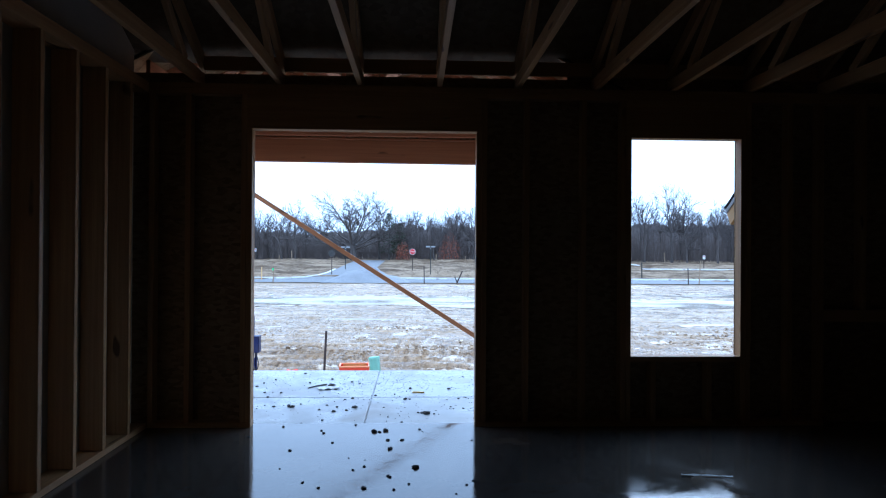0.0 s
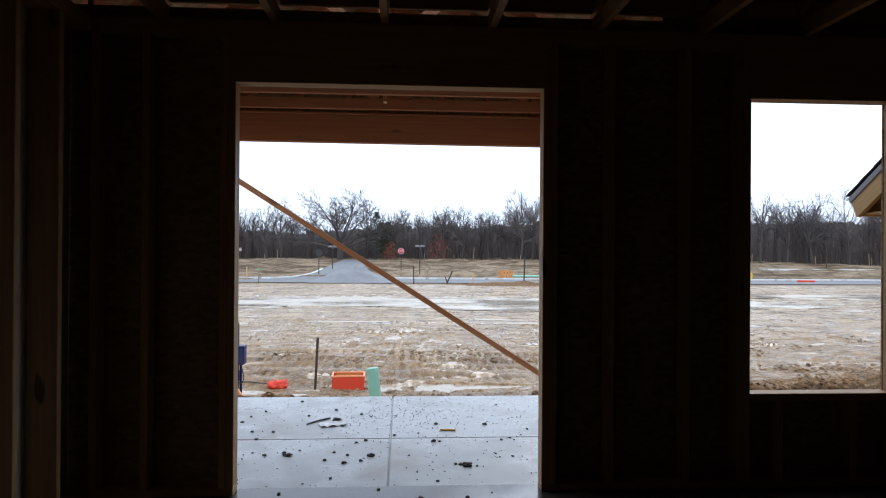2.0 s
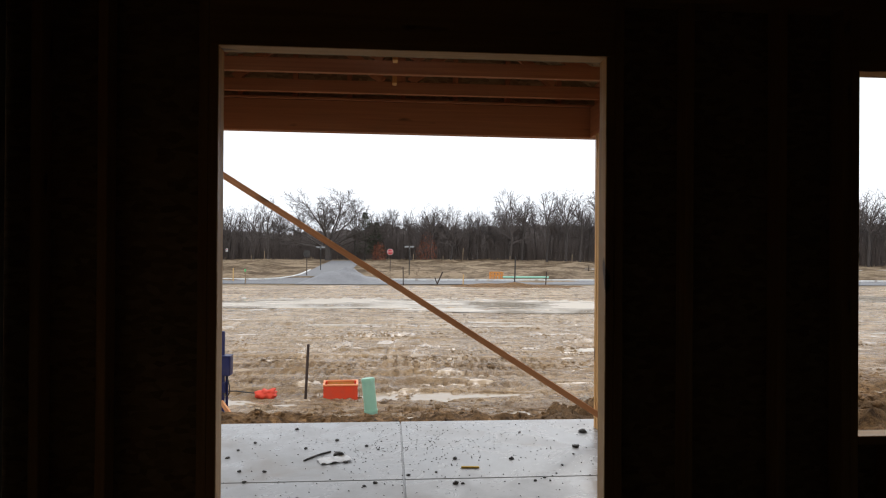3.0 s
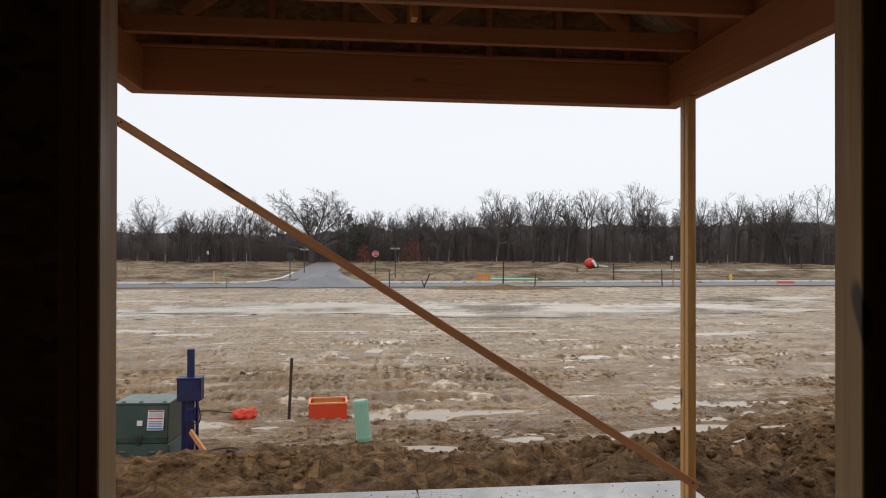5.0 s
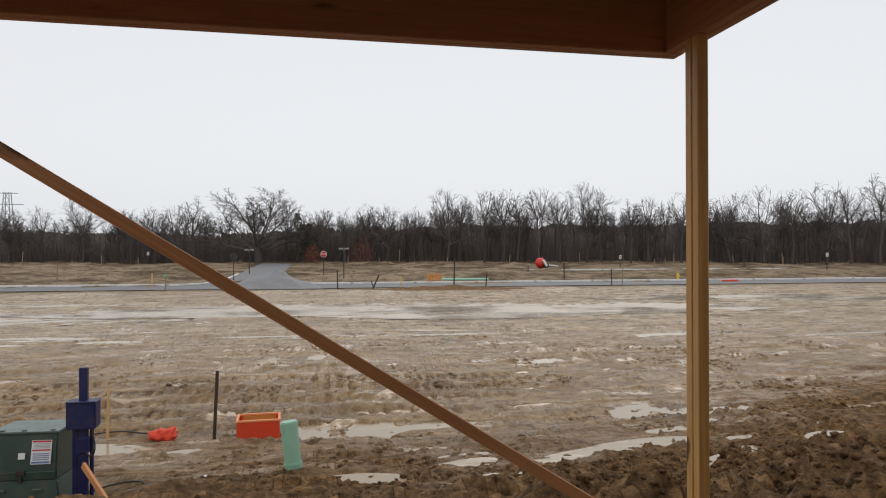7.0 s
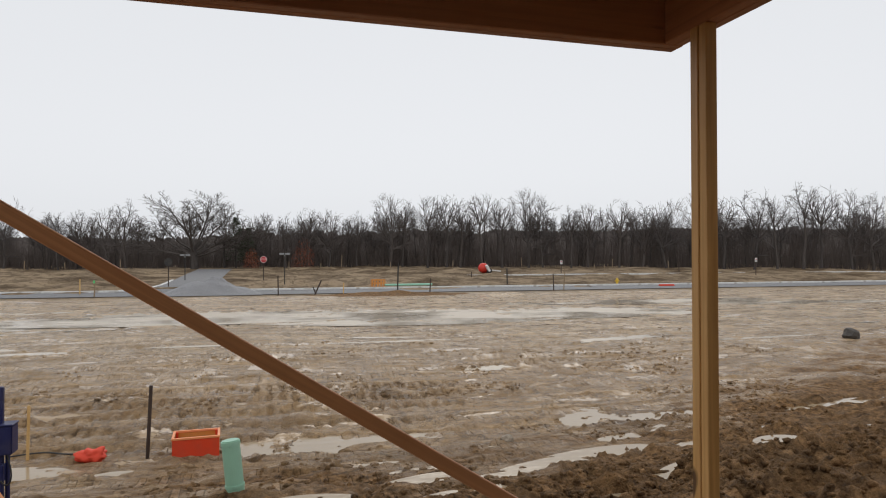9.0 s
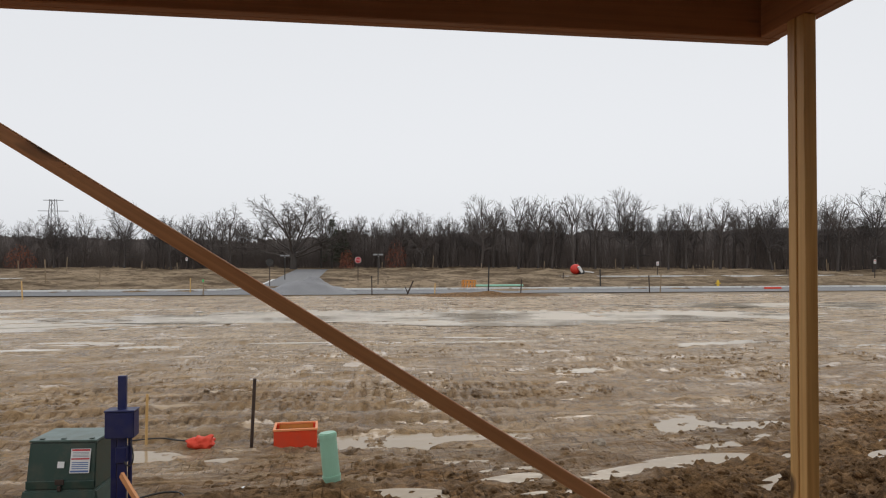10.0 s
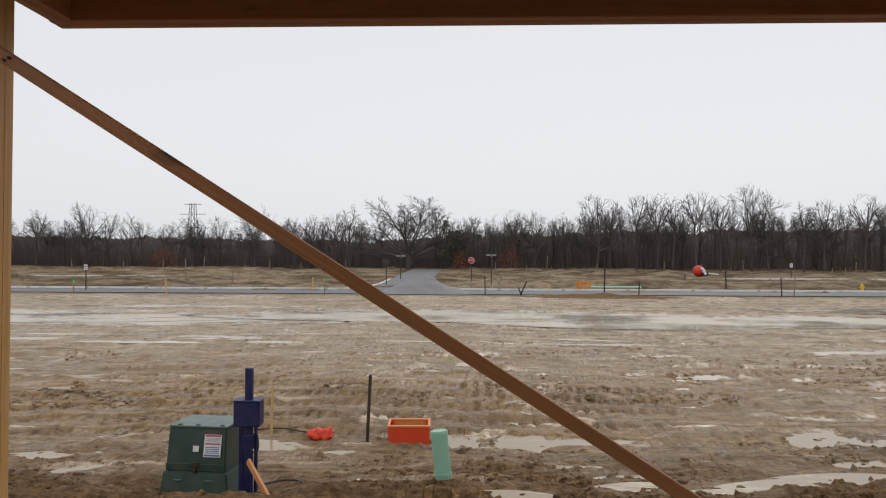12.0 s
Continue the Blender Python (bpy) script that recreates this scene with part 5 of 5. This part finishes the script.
# single trees that stand out: place along the edge, height
STAND = ((-64, 112, 10.5, 1), (-57, 113, 9.0, 4), (-45.5, 112, 8.2, 3), (-42, 113, 8.4, 1), (-35, 110, 10.2, 3), (-29, 113, 8.2, 4), (-22, 111, 9.0, 1), (-19.5, 110, 10.2, 2), (-6.0, 112, 10.0, 1), (-1.0, 113, 8.5, 1), (3.2, 110, 8.5, 4), (6.4, 112, 9.4, 0), (9.6, 110, 9.0, 1), (14.2, 112, 9.0, 4), (19.0, 108, 12.0, 1), (21.5, 111, 11.4, 0), (25.0, 108, 11.8, 5), (28.4, 109, 12.2, 0), (31.0, 110, 11.8, 2), (34.0, 108, 12.3, 5), (37.6, 108, 11.8, 0), (41.0, 105, 13.2, 1), (44.0, 106, 12.2, 3), (48.0, 104, 10.6, 2), (51.0, 104, 10.8, 5), (55.0, 101, 11.4, 0), (58.5, 100, 11.0, 4), (61.5, 98, 11.2, 1), (66.0, 96, 12.4, 3), (70.0, 95, 11.8, 0), (74.0, 93, 13.0, 3), (77.5, 92, 12.0, 5), (80.5, 90, 14.2, 2), (84.0, 90, 13.6, 0), (88.0, 88, 13.0, 3), (92.0, 88, 12.4, 1), (97.0, 87, 12.8, 0), (103, 86, 12.6, 5), (110, 86, 12.6, 1), (-72, 112, 9.5, 0), (-80, 112, 9.0, 5))
for x, y, h, k in STAND:
    plant(k, x, y, h * (0.97 if x > 15 else 1.0), tr.uniform(0, 360))


def edge_y(x):
    return 112 - max(0, x - 30) * 0.36


for _ in range(125):
    x = tr.uniform(-4, 118)
    plant(tr.randrange(8), x, edge_y(x) + tr.uniform(1, 14), tr.uniform(7.6, 10.4) * (1.0 if x > 15 else 0.86), tr.uniform(0, 360))
for _ in range(70):
    x = tr.uniform(-105, -8)
    plant(tr.randrange(8), x, 115 + tr.uniform(0, 10), tr.uniform(6.0, 9.0), tr.uniform(0, 360))



def spreading_oak(seed):
    """An open-grown oak: a short bole and a fan of crooked limbs that fork again and again."""
    r = random.Random(seed)
    limbs = []
    p = Vector((0, 0, -0.3))
    for k in range(4):
        q = p + Vector((r.uniform(-0.08, 0.08), r.uniform(-0.08, 0.08), 1.0))
        limbs.append((p, q, 0.34 - 0.02 * k, 0.32 - 0.02 * k, 0))
        p = q

    def bough(p, d, length, rad, lev):
        n = (0, 7, 5, 3, 2)[lev]
        q, way = Vector(p), Vector(d).normalized()
        for k in range(n):
            jit = 0.10 + 0.05 * lev
            way = (way + Vector((r.uniform(-jit, jit), r.uniform(-jit, jit), r.uniform(-jit, jit) + 0.04))).normalized()
            e = q + way * (length / n)
            f0, f1 = 1 - 0.82 * k / n, 1 - 0.82 * (k + 1) / n
            limbs.append((q.copy(), e.copy(), max(rad * f0, 0.014), max(rad * f1, 0.011), lev))
            if lev < 4 and k > (1 if lev == 1 else -1):
                for _ in range((0, 2, 2, 2)[lev] if r.random() < 0.7 else 1):
                    tilt = r.uniform(0.35, 0.8)
                    side = way.orthogonal().normalized()
                    side.rotate(Matrix.Rotation(r.uniform(0, 6.283), 3, way))
                    bough(q.lerp(e, r.uniform(0.3, 1.0)), way * math.cos(tilt) + side * math.sin(tilt), length * (1 - 0.45 * k / n) * r.uniform(0.34, 0.55), rad * f1 * r.uniform(0.5, 0.72) + 0.006, lev + 1)
            q = e

    for k in range(15):
        a = k * 2.399 + r.uniform(-0.3, 0.3)
        lean = math.radians(8 + 68 * ((k + 0.5) / 15) ** 0.8)
        bough((0, 0, 3.5 - 1.7 * k / 15), (math.cos(a) * math.sin(lean), math.sin(a) * math.sin(lean), math.cos(lean)), (8.2 - 2.2 * k / 15) * r.uniform(0.85, 1.1), 0.14 * r.uniform(0.75, 1.15), 1)
    return limbs


oak_limbs = spreading_oak(77)
oak = thing("oak_tree", -10.0, 108, float(level(108)) - 0.1, label="large bare oak with a broad crown of crooked limbs", category="tree")
top_z = max(b.z for _, b, _, _, _ in oak_limbs)
wide = sorted(abs(b.x) for _, b, _, _, _ in oak_limbs)[int(0.93 * len(oak_limbs))]
s, sw = 11.9 / top_z, 8.4 / wide
shape = Matrix.Diagonal((sw, sw, s, 1))
link("trunk", tree_mesh("trunk", [l for l in oak_limbs if l[4] == 0], 8), BARK, oak, shape)
link("crown", tree_mesh("crown", [l for l in oak_limbs if l[4] > 0], 3), BARK, oak, shape)


def evergreen(x, y, h, w):
    t = thing("evergreen_tree", x, y, float(level(y)) - 0.1, label="dark ragged evergreen among the bare trees", category="tree")
    part("trunk", tube(0.14, 0.03, h, 7), BARK, t)
    r, vs, fs = random.Random(int(x * 10)), [], []
    for _ in range(1100):
        z = r.uniform(0.1, 1) ** 0.8
        rad = w * (1.05 - z) ** 0.7 * r.uniform(0.3, 1)
        a, s = r.uniform(0, 6.283), r.uniform(0.1, 0.3)
        c = Vector((math.cos(a) * rad, math.sin(a) * rad, z * h))
        u = Vector((r.uniform(-1, 1), r.uniform(-1, 1), r.uniform(-0.5, 0.5))) * s
        v = Vector((r.uniform(-1, 1), r.uniform(-1, 1), r.uniform(-0.8, 0.3))) * s
        n = len(vs)
        vs += [tuple(c - u), tuple(c + u), tuple(c + v)]
        fs.append((n, n + 1, n + 2))
    me = bpy.data.meshes.new("foliage")
    me.from_pydata(vs, [], fs)
    link("foliage", me, NEEDLE, t)


for x, y, h, w in ((-4.3, 111, 7.8, 2.2), (-2.6, 112, 6.3, 1.9)):
    evergreen(x, y, h, w)


def bush(x, y, h, w):
    t = thing("russet_bush", x, y, float(level(y)) - 0.1, label="bush that keeps its russet winter leaves", category="bush")
    r, vs, fs = random.Random(int(x * 31)), [], []
    for _ in range(900):
        a, z, rad = r.uniform(0, 6.283), r.uniform(0.05, 1), w * r.random() ** 0.6
        c = Vector((math.cos(a) * rad, math.sin(a) * rad, z * h * (1 - 0.5 * (rad / w) ** 2)))
        s = r.uniform(0.06, 0.16)
        u, v = (Vector((r.uniform(-1, 1), r.uniform(-1, 1), r.uniform(-1, 1))) * s for _ in range(2))
        n = len(vs)
        vs += [tuple(c - u), tuple(c + u), tuple(c + v)]
        fs.append((n, n + 1, n + 2))
    me = bpy.data.meshes.new("leaves")
    me.from_pydata(vs, [], fs)
    link("leaves", me, RUSSET, t)
    part("stems", tube(0.06, 0.02, h * 0.8, 6), BARK, t)


for x, y, h, w in ((5.6, 109, 4.6, 1.8), (-50, 111, 3.8, 2.2), (-2.0, 109, 3.2, 1.2)):
    bush(x, y, h, w)

# undergrowth and the depth of the woods
stems = []
for _ in range(14000):
    x = tr.uniform(-120, 130)
    y = edge_y(x) + tr.triangular(-1.0, 22, 2)
    z = float(np.interp(y, LEVEL_Y, LEVEL_Z)) - 0.1
    h = tr.uniform(1.0, 3.2) if tr.random() < 0.5 else tr.uniform(3, 5.4)
    h *= 1.25 if x > -5 else 1.0
    a = Vector((x, y, z))
    k = h * 0.26
    b = a + Vector((tr.uniform(-k, k), tr.uniform(-k, k), h))
    r = tr.uniform(0.02, 0.05)
    stems.append((a, b, r, r * 0.3, 1))
    for _ in range(2):
        q = a + (b - a) * tr.uniform(0.3, 0.9)
        stems.append((q, q + Vector((tr.uniform(-0.8, 0.8), tr.uniform(-0.8, 0.8), tr.uniform(0.3, 1.2))), r * 0.5, 0.012, 1))
link("undergrowth", tree_mesh("undergrowth", stems, 3), BRUSH, label="dense grey-brown winter undergrowth of the woods", category="undergrowth", kind="stuff")
vs, fs = [], []
n = 5200
br = random.Random(3)
for i in range(n):
    x = -420 + 840 * i / (n - 1)
    base = 5.3 if x < -5 else 6.9
    h = base + 0.6 * float(fbm(np.array([x * 0.09]), np.array([0.5]), 4, 3, 0.6)[0]) + br.uniform(-1.0, 0.8) ** 3
    y = 140 - max(0, x - 30) * 0.36
    vs += [(x, y, -1.0), (x, y, h), (x, y + 3.0, -1.0), (x, y + 3.0, h - 0.8)]
for i in range(n - 1):
    a = i * 4
    fs += [(a, a + 4, a + 5, a + 1), (a + 1, a + 5, a + 7, a + 3), (a + 2, a + 3, a + 7, a + 6)]
me = bpy.data.meshes.new("backdrop")
me.from_pydata(vs, [], fs)
link("backdrop", me, DEEP, label="grey depth of the distant woods with haze painted into its colour", category="woods", kind="structure")
